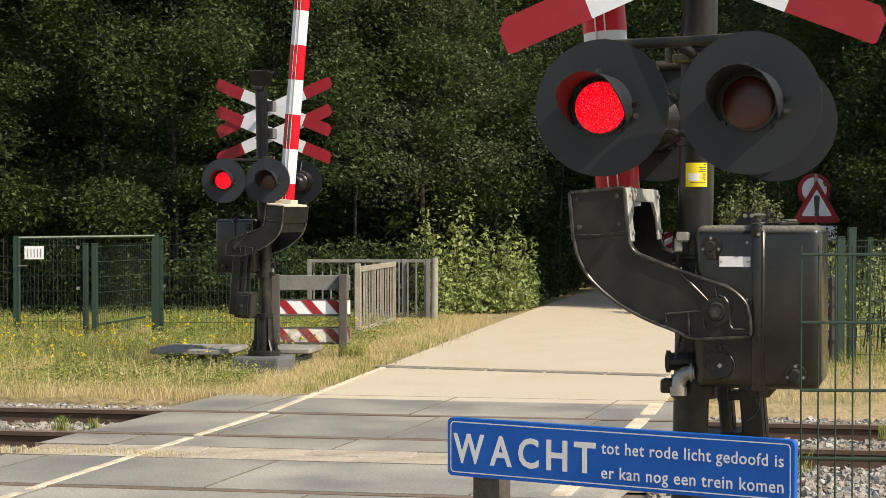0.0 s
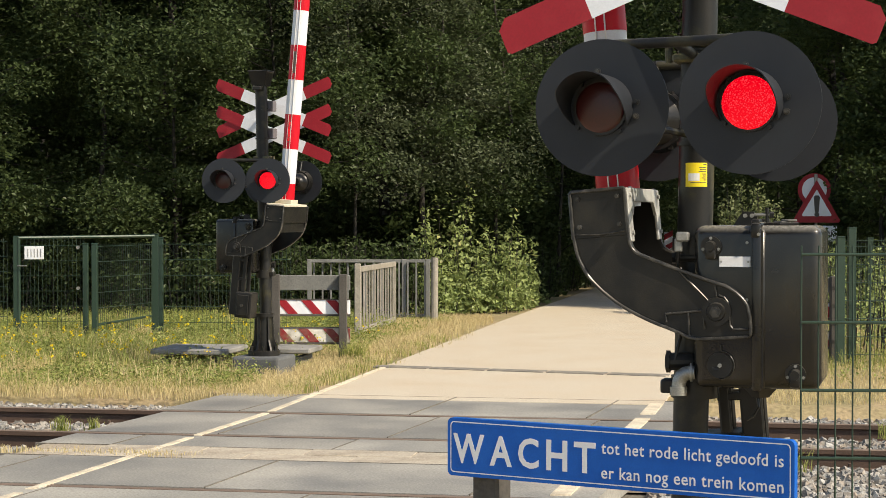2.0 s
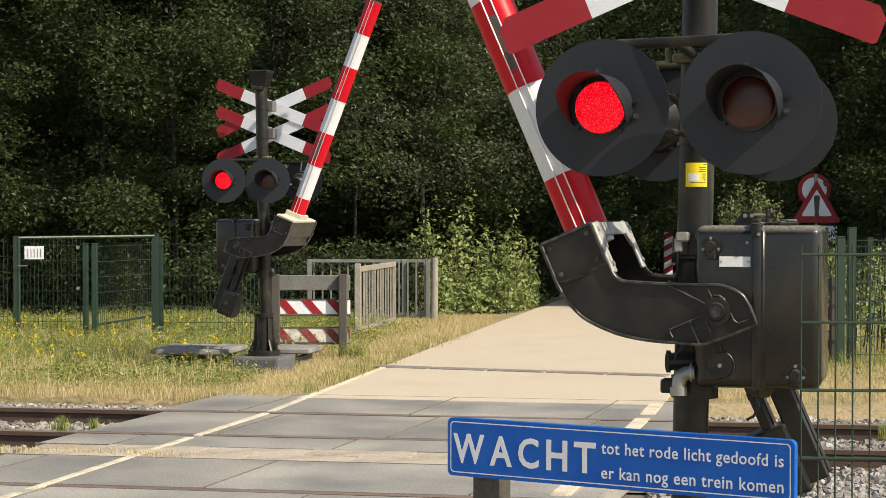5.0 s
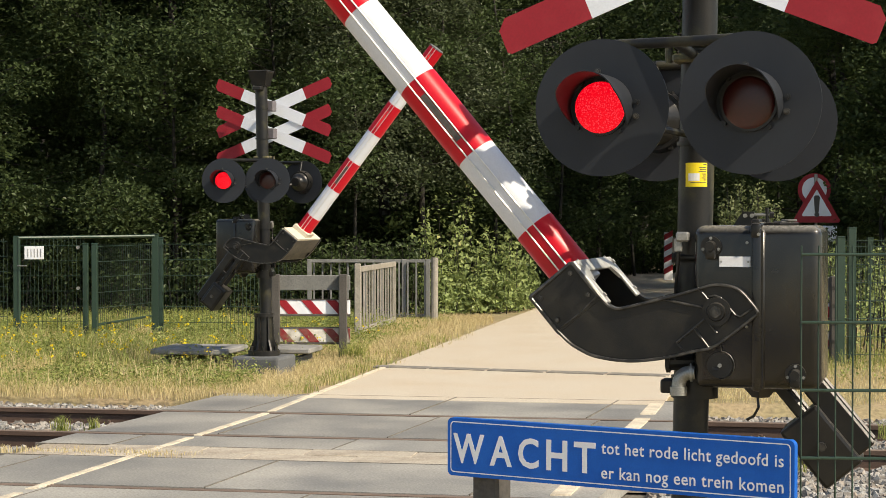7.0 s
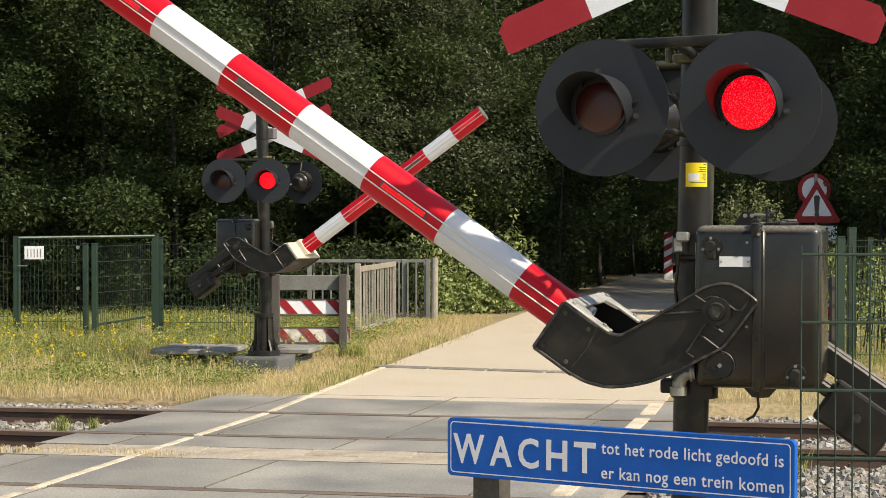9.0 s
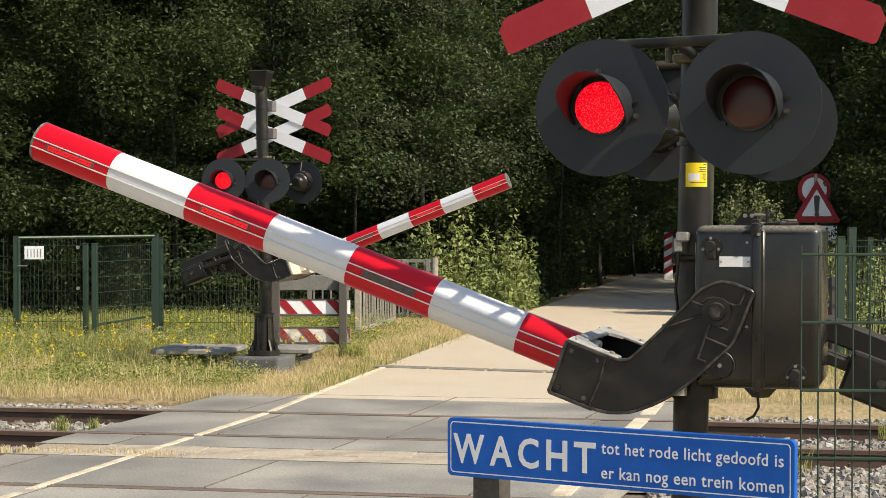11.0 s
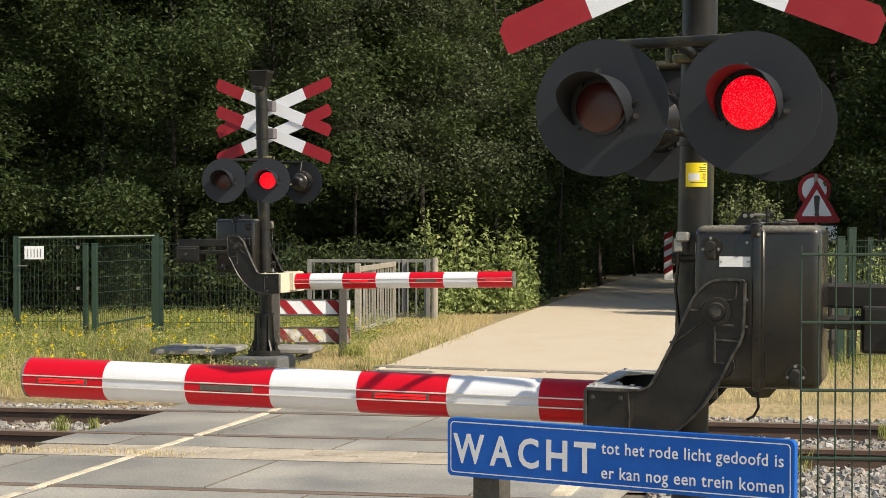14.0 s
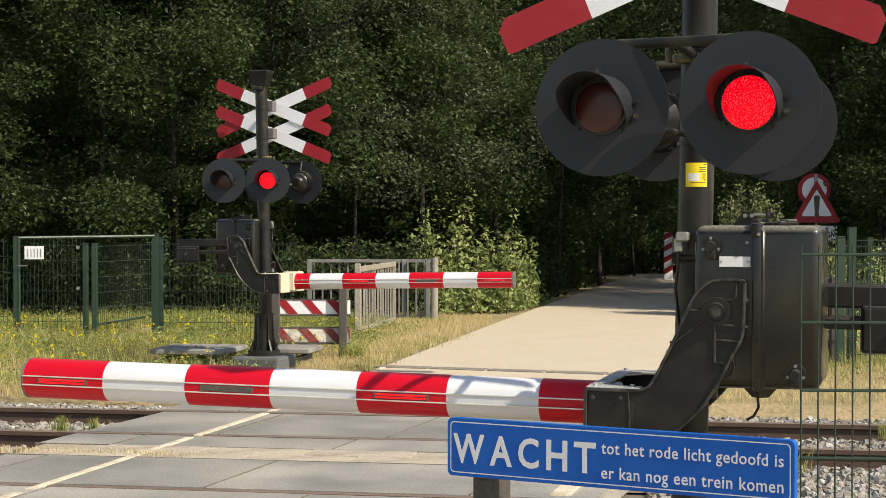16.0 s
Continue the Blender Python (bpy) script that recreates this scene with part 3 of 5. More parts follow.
def blade_cross(unit, x, y, z, turn):
    """One crossed pair of red-tipped white blades."""
    m = pose(x, y, z, 0, 0, turn)
    half, wide, angle = 0.657 / math.cos(radians(22.0)), 0.128, 22.0
    for k, a in enumerate((angle, -angle)):
        tilt = m @ pose(0, k * 0.012, 0, 0, a, 0)
        out = half
        bm = bmesh.new()
        plate(bm, [(-out + 0.325, -wide / 2), (out - 0.325, -wide / 2), (out - 0.325, wide / 2), (-out + 0.325, wide / 2)], -0.003, 0.003)
        part("blade", bm, CROSS_WHITE, unit, "white cross blade").matrix_basis = tilt
        for s in (1, -1):
            pts = [(s * (out - 0.325), -wide / 2), (s * (out - 0.035), -wide / 2), (s * out, -wide / 2 + 0.07 * 0.5), (s * out, wide / 2 - 0.01), (s * (out - 0.012), wide / 2), (s * (out - 0.325), wide / 2)]
            pts = [(px, -pz if (k == 0) == (s > 0) else pz) for px, pz in pts]
            bm = bmesh.new()
            plate(bm, pts, -0.003, 0.003)
            part("blade_tip", bm, CROSS_RED, unit, "red end of the cross blade").matrix_basis = tilt


def leaning(z, at=0.11):
    """The mast's x at a height: it leans a little towards its drive box."""
    return at - 0.02 * (z - 1.6)


def crossing_signal(label, m, rim, near):
    unit = thing("level_crossing_signal", label, "crossing signal", m, "signals at the crossing")
    mx, my = 0.11, 0.032
    bm = bmesh.new()
    rod(bm, (leaning(0.05), my, 0.05), (leaning(3.05), my, 3.05), 0.064, sides=36)
    for z in (2.46, 2.78, 1.9, 2.24):
        rod(bm, (leaning(z), my, z - 0.008), (leaning(z), my, z + 0.008), 0.073, sides=28)
    part("mast", bm, MAST, unit, "black round steel mast", True)
    bm = bmesh.new()
    cx = leaning(3.1)
    rod(bm, (cx, my, 3.02), (cx, my, 3.165), 0.105, 0.145, 4)
    bmesh.ops.rotate(bm, cent=(cx, my, 3.1), matrix=Matrix.Rotation(radians(45), 3, "Z"), verts=bm.verts)
    block(bm, (cx, my, 3.172), (0.22, 0.21, 0.02), None, 0.006)
    block(bm, (cx, my - 0.09, 2.99), (0.10, 0.08, 0.04), None, 0.006)
    part("mast_cap", bm, BLACK, unit)
    bm = slab((mx, my, 0.02), (0.53, 0.53, 0.26), 0.03, segments=2)
    part("foundation", bm, CONCRETE, unit, "dark concrete foundation block")
    bm = bmesh.new()
    rod(bm, (mx, my, 0.14), (mx, my, 0.56), 0.088, 0.078, 28)
    rod(bm, (mx, my, 0.14), (mx, my, 0.205), 0.17, sides=28)
    rod(bm, (mx, my, 0.56), (mx, my, 0.60), 0.105, sides=28)
    foot = part("mast_foot", bm, BLACK, unit, "ribbed cast mast foot", True)
    for i in range(6):
        bm = plate(bmesh.new(), [(0.07, 0.20), (0.16, 0.20), (0.11, 0.32), (0.095, 0.56), (0.07, 0.56)], -0.009, 0.009)
        bm.transform(pose(mx, my, 0, 0, 0, i * 60 + 20))
        part("rib", bm, BLACK, foot)
        a = radians(i * 60 + 50)
        part("foot_bolt", rod(bmesh.new(), (mx + 0.145 * math.cos(a), my + 0.145 * math.sin(a), 0.2), (mx + 0.145 * math.cos(a), my + 0.145 * math.sin(a), 0.25), 0.02, sides=6), BLACK, foot)
    bm = rod(bmesh.new(), (mx, my, 0.98), (mx, my, 1.06), 0.085, sides=28)
    block(bm, (mx + 0.09, my, 1.02), (0.06, 0.08, 0.05), None, 0.006)
    part("clamp", bm, BLACK, unit, "", True)
    part("clamp", rod(bmesh.new(), (mx, my, 1.50), (mx, my, 1.56), 0.082, sides=28), BLACK, unit, "", True)
    # drive box
    bm = slab((-0.129, 0.0, 1.318), (0.444, 0.40, 0.575), 0.036, segments=4)
    part("drive_box", bm, BOX, unit, "black cast barrier drive box", True)
    bm = bmesh.new()
    for k in (1, -1):
        block(bm, (-0.130, k * 0.205, 1.312), (0.034, 0.026, 0.575), None, 0.009, 2)
        block(bm, (-0.148, k * 0.201, 1.312), (0.020, 0.012, 0.56), None, 0.005)
    block(bm, (-0.130, 0, 1.606), (0.034, 0.40, 0.022), None, 0.008, 2)
    part("box_seam", bm, BOX, unit, "raised seam round the box", True)
    for k in (1, -1):
        bm = slab((-0.126, k * 0.205, 1.588), (0.036, 0.036, 0.055), 0.012, segments=2)
        block(bm, (-0.124, k * 0.15, 1.618), (0.030, 0.10, 0.022), None, 0.008, 2)
        part("lid_clamp", bm, BLACK, unit, "cast clamp over the lid seam", True)
        bm = rod(bmesh.new(), (-0.138, k * 0.225, 1.575), (-0.138, k * 0.232, 1.575), 0.006, sides=8)
        part("screw", bm, STEEL, unit, "bright screw head")
    for z in (1.545, 1.345, 1.25):
        part("seam_bolt", rod(bmesh.new(), (-0.095, 0.196, z), (-0.095, 0.207, z), 0.0055, sides=8), STEEL, unit, "bright screw head")
    for x, z in ((0.030, 1.532), (-0.264, 1.087)):
        for s in (1, -1):
            bm = rod(bmesh.new(), (x, s * 0.2, z), (x, s * 0.214, z), 0.036, sides=20)
            rod(bm, (x, s * 0.21, z), (x, s * 0.262, z), 0.021, 0.017, 18)
            block(bm, (x, s * 0.225, z - 0.024), (0.036, 0.03, 0.042), None, 0.008, 2)
            lock = part("box_lock", bm, BLACK, unit, "round lock cover", True)
            for a in (90, 200, 340):
                bm = rod(bmesh.new(), (x + 0.029 * math.cos(radians(a)), s * 0.21, z + 0.029 * math.sin(radians(a))), (x + 0.029 * math.cos(radians(a)), s * 0.219, z + 0.029 * math.sin(radians(a))), 0.0055, sides=8)
                part("screw", bm, STEEL, lock, "bright screw head")
    if near:
        bm = slab((-0.053, 0.203, 1.478), (0.110, 0.004, 0.037), 0.001)
        part("type_plate", bm, LETTER, unit, "blank white metal type plate")
        bm = bmesh.new()
        for dx in (-0.047, 0.047):
            rod(bm, (-0.053 + dx, 0.204, 1.478), (-0.053 + dx, 0.208, 1.478), 0.004, sides=8)
        part("plate_screw", bm, STEEL, unit)
        bm = rod(bmesh.new(), (-0.003, 0.195, 1.113), (-0.003, 0.216, 1.113), 0.047, 0.045, 32)
        crank = part("crank_cover", bm, BLACK, unit, "round crank cover", True)
        bm = bmesh.new()
        ring = [(-0.003 + 0.049 * math.cos(radians(a)), 1.113 + 0.049 * math.sin(radians(a))) for a in range(95, 285, 10)]
        swept(bm, [(-0.005, 1.185)] + ring, 0.004, 0.198, 0.214)
        part("cover_rim", bm, FLANGE, crank)
        part("cover_stud", rod(bmesh.new(), (-0.003, 0.214, 1.113), (-0.003, 0.224, 1.113), 0.007, sides=12), STEEL, crank, "small brass-coloured stud")
        bm = slab((0.011, 0.2175, 1.101), (0.026, 0.003, 0.009), 0.001, pose(0, 0, 0))
        part("cover_slot", bm, BOARD, crank)
    # hinge plate, rod and lever on the lid, with a coiled chain
    bm = plate(bmesh.new(), [(-0.025, 1.598), (-0.040, 1.625), (-0.062, 1.655), (-0.100, 1.655), (-0.112, 1.635), (-0.112, 1.598)], 0.012, 0.028)
    part("top_hinge", bm, BLACK, unit, "bolted hinge on the lid")
    for x in (-0.070, -0.094):
        bm = rod(bmesh.new(), (x, 0.026, 1.640), (x, 0.038, 1.640), 0.0075, sides=10)
        part("hinge_bolt", bm, STEEL, unit, "bright bolt")
    part("hinge_rod", rod(bmesh.new(), (-0.100, 0.03, 1.643), (-0.168, 0.03, 1.643), 0.0055, sides=10), STEEL, unit, "bright steel rod")
    bm = rod(bmesh.new(), (-0.150, 0.03, 1.598), (-0.147, 0.03, 1.668), 0.007, sides=8)
    rod(bm, (-0.158, 0.03, 1.643), (-0.172, 0.03, 1.643), 0.011, sides=6)
    part("lever", bm, BLACK, unit)
    bm = bmesh.new()
    for k, (cx, rr) in enumerate(((-0.185, 0.022), (-0.205, 0.026), (-0.228, 0.024))):
        pipe(bm, [(cx + rr * math.cos(a * 0.524), 0.06 + rr * math.sin(a * 0.524), 1.611 + 0.006 * k) for a in range(13)], 0.0045, 6)
    part("chain", bm, EDGE_WEAR, unit, "coiled chain lying on the lid")
    bm = bmesh.new()
    pipe(bm, [(-0.150, 0.06, 1.612), (-0.2, 0.10, 1.610), (-0.262, 0.08, 1.612)], 0.005, 6)
    part("cable", bm, BLACK, unit)
    # rod through a bright sleeve beside the box
    bm = rod(bmesh.new(), (0.090, 0.10, 1.49), (0.172, 0.10, 1.49), 0.015, sides=14)
    rod(bm, (0.168, 0.10, 1.49), (0.182, 0.10, 1.49), 0.024, sides=8)
    part("side_rod", bm, BLACK, unit)
    bm = bmesh.new()
    rod(bm, (-0.125, 0.02, 1.035), (-0.125, 0.02, 0.985), 0.075, 0.03, 4)
    part("drain_boss", bm, BLACK, unit)
    bm = bmesh.new()
    pipe(bm, [(-0.115, 0.02, 0.99), (-0.12, 0.03, 0.95), (-0.105, 0.05, 0.92), (-0.08, 0.05, 0.905)], 0.005, 6)
    part("drain_hose", bm, BLACK, unit)
    # cable bends
    bm = bmesh.new()
    pipe(bm, [(0.09, 0.17, 1.083), (0.118, 0.17, 1.080), (0.138, 0.17, 1.068), (0.147, 0.17, 1.048), (0.149, 0.17, 1.02)], 0.025, 14)
    rod(bm, (0.098, 0.17, 1.083), (0.106, 0.17, 1.083), 0.034, sides=16)
    rod(bm, (0.149, 0.17, 1.03), (0.149, 0.17, 1.0), 0.031, sides=16)
    part("conduit_elbow", bm, STEEL, unit, "bright grey conduit elbow", True)
    bm = bmesh.new()
    block(bm, (0.135, 0.17, 1.565), (0.045, 0.045, 0.035), None, 0.006)
    block(bm, (0.15, 0.17, 1.535), (0.028, 0.03, 0.05), None, 0.005)
    part("cable_gland", bm, STEEL, unit, "bright grey cable gland")
    bm = bmesh.new()
    pipe(bm, [(0.15, 0.17, 1.51), (0.155, 0.16, 1.44), (0.165, 0.14, 1.38), (0.15, 0.12, 1.2), (0.17, 0.14, 1.12)], 0.006, 8)
    part("cable", bm, BLACK, unit)
    bm = bmesh.new()
    rod(bm, (0.11, 0.10, 1.115), (0.2, 0.12, 1.115), 0.032, sides=14)
    rod(bm, (0.185, 0.12, 1.115), (0.20, 0.12, 1.115), 0.040, sides=6)
    part("bolt", bm, BLACK, unit)
    # sticker
    if near:
        bm = bmesh.new()
        rows = []
        for i in range(9):
            ang = radians(62 + i * 9.0)
            rows.append((bm.verts.new((leaning(1.787) + 0.0652 * math.cos(ang), my + 0.0652 * math.sin(ang), 1.744)), bm.verts.new((leaning(1.787) + 0.0652 * math.cos(ang), my + 0.0652 * math.sin(ang), 1.83))))
        for (p, q), (r, s) in zip(rows, rows[1:]):
            bm.faces.new((p, r, s, q))
        part("sticker", bm, YELLOW, unit, "yellow information sticker")
        bm = bmesh.new()
        for i, (z, w) in enumerate(((1.822, 12), (1.811, 24), (1.804, 22), (1.797, 26), (1.757, 52), (1.788, 14), (1.781, 12), (1.774, 16), (1.767, 10))):
            prev = None
            for j in range(5):
                ang = radians(131 - j * w / 4)
                pair = (bm.verts.new((leaning(1.787) + 0.0658 * math.cos(ang), my + 0.0658 * math.sin(ang), z)), bm.verts.new((leaning(1.787) + 0.0658 * math.cos(ang), my + 0.0658 * math.sin(ang), z + 0.0028)))
                if prev:
                    bm.faces.new((prev[0], pair[0], pair[1], prev[1]))
                prev = pair
        part("sticker_lines", bm, DARK_STRIP, unit, "unreadable dark print lines")
        bm = bmesh.new()
        prev = None
        for j in range(5):
            ang = radians(108 - j * 9)
            pair = (bm.verts.new((leaning(1.787) + 0.0657 * math.cos(ang), my + 0.0657 * math.sin(ang), 1.765)), bm.verts.new((leaning(1.787) + 0.0657 * math.cos(ang), my + 0.0657 * math.sin(ang), 1.792)))
            if prev:
                bm.faces.new((prev[0], pair[0], pair[1], prev[1]))
            prev = pair
        part("sticker_field", bm, LETTER, unit, "white field on the sticker")
    # lamps on their bars
    fx = ((-0.15, 0.665), (0.359, 0.541))
    rx = ((0.31, -0.353), (-0.133, -0.478))
    lights = []
    for k, (x, y) in enumerate(fx):
        lights.append(signal_lamp(unit, x, y, 2.005, 180 - 4, near))
    for k, (x, y) in enumerate(rx):
        lights.append(signal_lamp(unit, x, y, 2.005, 1 if near else 11, not near))
    for pts in (fx, rx):
        (xa, ya), (xb, yb) = pts
        s = -0.035 if ya > 0 else 0.035
        part("crossbar", pipe(bmesh.new(), [(xa, ya + s, 2.218), (xb, yb + s, 2.218)], 0.018, 16), MAST, unit, "black tube crossbar", True)
        for x, y in pts:
            part("hanger", pipe(bmesh.new(), [(x, y + s, 2.218), (x, y + s * 2.2, 2.12)], 0.014, 10), MAST, unit, "", True)
            part("strut", pipe(bmesh.new(), [(mx, my, 1.93), ((x + mx) / 2, (y + my) / 2, 1.95), (x, y + s * 4, 2.0)], 0.013, 8), MAST, unit, "", True)
        part("bracket_arm", pipe(bmesh.new(), [(mx, my, 2.218), ((xa + xb) / 2, (ya + yb) / 2 + s, 2.218)], 0.018, 14), MAST, unit, "", True)
    bm = bmesh.new()
    for z in (2.205, 2.26):
        block(bm, (leaning(z), my + 0.02, z), (0.17, 0.16, 0.030), None, 0.008)
    rod(bm, (leaning(2.2) + 0.10, my + 0.06, 2.19), (leaning(2.2) + 0.10, my + 0.06, 2.275), 0.014, sides=8)
    part("bar_clamp", bm, MOSSY, unit, "mossy clamp of the lamp bars")
    # crosses
    for z in (2.535, 2.83) if near else (2.518, 2.81):
        blade_cross(unit, 0.099, my + 0.30, z, 0)
        bm = slab((leaning(z) + 0.045, my + 0.10, z), (0.13, 0.11, 0.11), 0.006)
        block(bm, (leaning(z), my + 0.22, z), (0.045, 0.16, 0.045), None, 0.005)
        part("cross_bracket", bm, CLAMP, unit, "grey cross clamp")
    fork, strips = barrier_fork(unit, rim)
    return unit, fork, strips, [l for l in lights if l]


near_unit, near_fork, near_strips, near_lights = crossing_signal(
    "black level crossing signal with a lowering red and white half barrier", pose(1.03, 6.3, 0, 0, 0, 164), RIM, True)
far_unit, far_fork, far_strips, far_lights = crossing_signal(
    "black crossing signal with half barrier across the tracks, in dry grass", pose(-2.024, 18.5, 0, 0, 0, -16), BEIGE, False)


# ---- blue warning sign beside the road ----
def fitted(ob, x0, x1, z0, z1):
    """Stretch flat lettering to a box in x and z."""
    co = np.array([v.co for v in ob.data.vertices])
    lo, hi = co.min(0), co.max(0)
    m = Matrix.Translation((x0, 0, z0)) @ Matrix.Diagonal(((x1 - x0) / (hi[0] - lo[0]), 1, (z1 - z0) / (hi[2] - lo[2]), 1)) @ Matrix.Translation((-lo[0], 0, -lo[2]))
    ob.data.transform(m)


def rounded(w, h, r, n=6):
    pts = []
    for cx, cz, a0 in ((w / 2 - r, h / 2 - r, 0), (-w / 2 + r, h / 2 - r, 90), (-w / 2 + r, -h / 2 + r, 180), (w / 2 - r, -h / 2 + r, 270)):
        for i in range(n + 1):
            a = radians(a0 + 90 * i / n)
            pts.append((cx + r * math.cos(a), cz + r * math.sin(a)))
    return pts


sign = thing("warning_sign", "blue enamelled warning sign with white words on a timber post", "sign", pose(0.472, 4.835, 0.9615, 0, 0, -30.1))
W, Hh = 1.057, 0.170
bm = plate(bmesh.new(), rounded(W, Hh, 0.016), -0.002, 0.022, 0.0)
part("panel", bm, BLUE, sign, "blue sign panel with folded rim")
bm = bmesh.new()
outer, inner = rounded(W - 0.020, Hh - 0.020, 0.012), rounded(W - 0.026, Hh - 0.026, 0.010)
vo, vi = [bm.verts.new((x, -0.0028, z)) for x, z in outer], [bm.verts.new((x, -0.0028, z)) for x, z in inner]
for i in range(len(vo)):
    j = (i + 1) % len(vo)
    bm.faces.new((vo[i], vo[j], vi[j], vi[i]))
part("border", bm, LETTER, sign, "thin white border")
upright = pose(0, -0.0026, 0, 90, 0, 0)
big = [("letter", c, x0, x1, -0.047, 0.0405, 0.0022) for c, x0, x1 in (("W", 0.019, 0.123), ("A", 0.141, 0.214), ("C", 0.234, 0.300), ("H", 0.325, 0.391), ("T", 0.412, 0.479))]
for name, text, x0, x1, z0, z1, fat in (*big, ("upper_line", "tot het rode licht gedoofd is", 0.497, 1.027, 0.001, 0.0455, 0.0009), ("lower_line", "er kan nog een trein komen", 0.497, 1.027, -0.0685, -0.0235, 0.0009)):
    ob = words(name, text, 0.1, upright, LETTER, sign, spacing=1.08, thick=0.0004, fat=fat)
    fitted(ob, x0 - W / 2, x1 - W / 2, z0, z1)
bm = slab((-0.419, 0.069, -0.45), (0.086, 0.088, 1.04), 0.008)
part("post", bm, TIMBER, sign, "weathered square timber post")


# ---- wire mesh fences ----
def mesh_panel(parent, p, q, z0, z1, first, step=0.2, gap=0.05, wire=0.0026, bar=0.004):
    """Welded wire mesh between two plan points: upright wires with pairs of level bars."""
    p, q = Vector((*p, 0)), Vector((*q, 0))
    d = q - p
    n = int(d.length / gap)
    away = Vector((-d.y, d.x, 0)).normalized()
    wire_mesh = bpy.data.meshes.new("wire")
    bm = rod(bmesh.new(), (0, 0, z0), (0, 0, z1), wire, sides=5)
    bm.to_mesh(wire_mesh)
    bm.free()
    wire_mesh.materials.append(FENCE)
    for i in range(n + 1):
        ob = new("wire", wire_mesh)
        ob.parent = parent
        ob.location = p + d * (i / n)
    bar_mesh = bpy.data.meshes.new("bar")
    bm = rod(bmesh.new(), (0, 0, 0), d, bar, sides=6)
    bm.to_mesh(bar_mesh)
    bm.free()
    bar_mesh.materials.append(FENCE)
    z = first
    while z > z0:
        for s in (1, -1):
            ob = new("bar", bar_mesh)
            ob.parent = parent
            ob.location = p + away * (s * (wire + bar * 0.8)) + Vector((0, 0, z))
        z -= step


def fence_post(parent, x, y, z1, s=0.06):
    part("post", slab((x, y, z1 / 2 - 0.05), (s, s, z1 + 0.1), 0.004), FENCE, parent)
    part("post_cap", slab((x, y, z1 + 0.006), (s + 0.006, s + 0.006, 0.012), 0.003), FENCE, parent)


near_fence = thing("mesh_fence", "green welded wire mesh fence beside the signal", "fence", group="mesh fences")
mesh_panel(near_fence, (1.054, 5.10), (3.56, 4.98), 0.02, 1.552, 1.526, wire=0.0028, bar=0.0042)
fence_post(near_fence, 3.55, 5.06, 1.6)

left_fence = thing("mesh_fence", "green wire mesh fence behind tall dry grass", "fence", group="mesh fences")
mesh_panel(left_fence, (-3.60, 22.2), (-1.95, 22.2), 0.0, 1.30, 1.275)
for x in (-3.62,):
    fence_post(left_fence, x, 22.25, 1.35)
mesh_panel(left_fence, (-9.0, 23.4), (-5.78, 23.0), 0.0, 1.35, 1.30)
fence_post(left_fence, -7.6, 23.25, 1.36)
fence_post(left_fence, -3.98, 24.0, 1.38, 0.085)

gate = thing("fence_gate", "green steel mesh gate with a small white notice", "gate", group="gates")
for x in (-5.66, -4.74):
    fence_post(gate, x, 23.0, 1.36 if x < -5 else 1.26, 0.068)
mesh_panel(gate, (-5.62, 23.0), (-4.76, 23.0), 0.12, 1.34, 1.24)
bm = bmesh.new()
pipe(bm, [(-5.62, 22.98, 0.12), (-5.62, 22.98, 1.345), (-3.98, 23.9, 1.36)], 0.022, 8)
part("gate_frame", bm, FENCE, gate)
part("notice", slab((-5.41, 22.95, 1.15), (0.255, 0.012, 0.175), 0.002), LETTER, gate, "small white notice plate")
bm = bmesh.new()
for i in range(5):
    block(bm, (-5.49 + i * 0.042, 22.942, 1.145), (0.007, 0.003, 0.11))
part("notice_bars", bm, GREY_BOARD, gate, "unreadable grey print bars")
bm = bmesh.new()
for z in (1.22, 0.68):
    rod(bm, (-4.83, 22.93, z), (-4.83, 22.97, z), 0.022, sides=12)
rod(bm, (-5.63, 22.93, 0.975), (-5.5, 22.93, 0.975), 0.008, sides=8)
part("gate_fitting", bm, STEEL, gate, "bright hinge and handle")
leaf = thing("fence_gate", "green wire mesh gate leaf standing ajar", "gate", group="gates")
fence_post(leaf, -4.52, 22.5, 1.27, 0.07)
mesh_panel(leaf, (-4.50, 22.5), (-4.02, 23.9), 0.1, 1.27, 1.24)
bm = bmesh.new()
pipe(bm, [(-4.5, 22.5, 0.22), (-4.02, 23.9, 0.26)], 0.016, 8)
part("gate_frame", bm, FENCE, leaf)

right_fence = thing("mesh_fence", "green wire mesh fence with round posts beside dry grass", "fence", group="mesh fences")
for x, y, z in ((4.40, 19.2, 1.40), (4.62, 19.6, 1.5), (6.4, 26.0, 1.30)):
    fence_post(right_fence, x, y, z, 0.085)
mesh_panel(right_fence, (4.42, 19.2), (7.4, 19.0), 0.0, 1.33, 1.30)
mesh_panel(right_fence, (5.5, 25.8), (9.0, 26.2), 0.0, 1.3, 1.27)


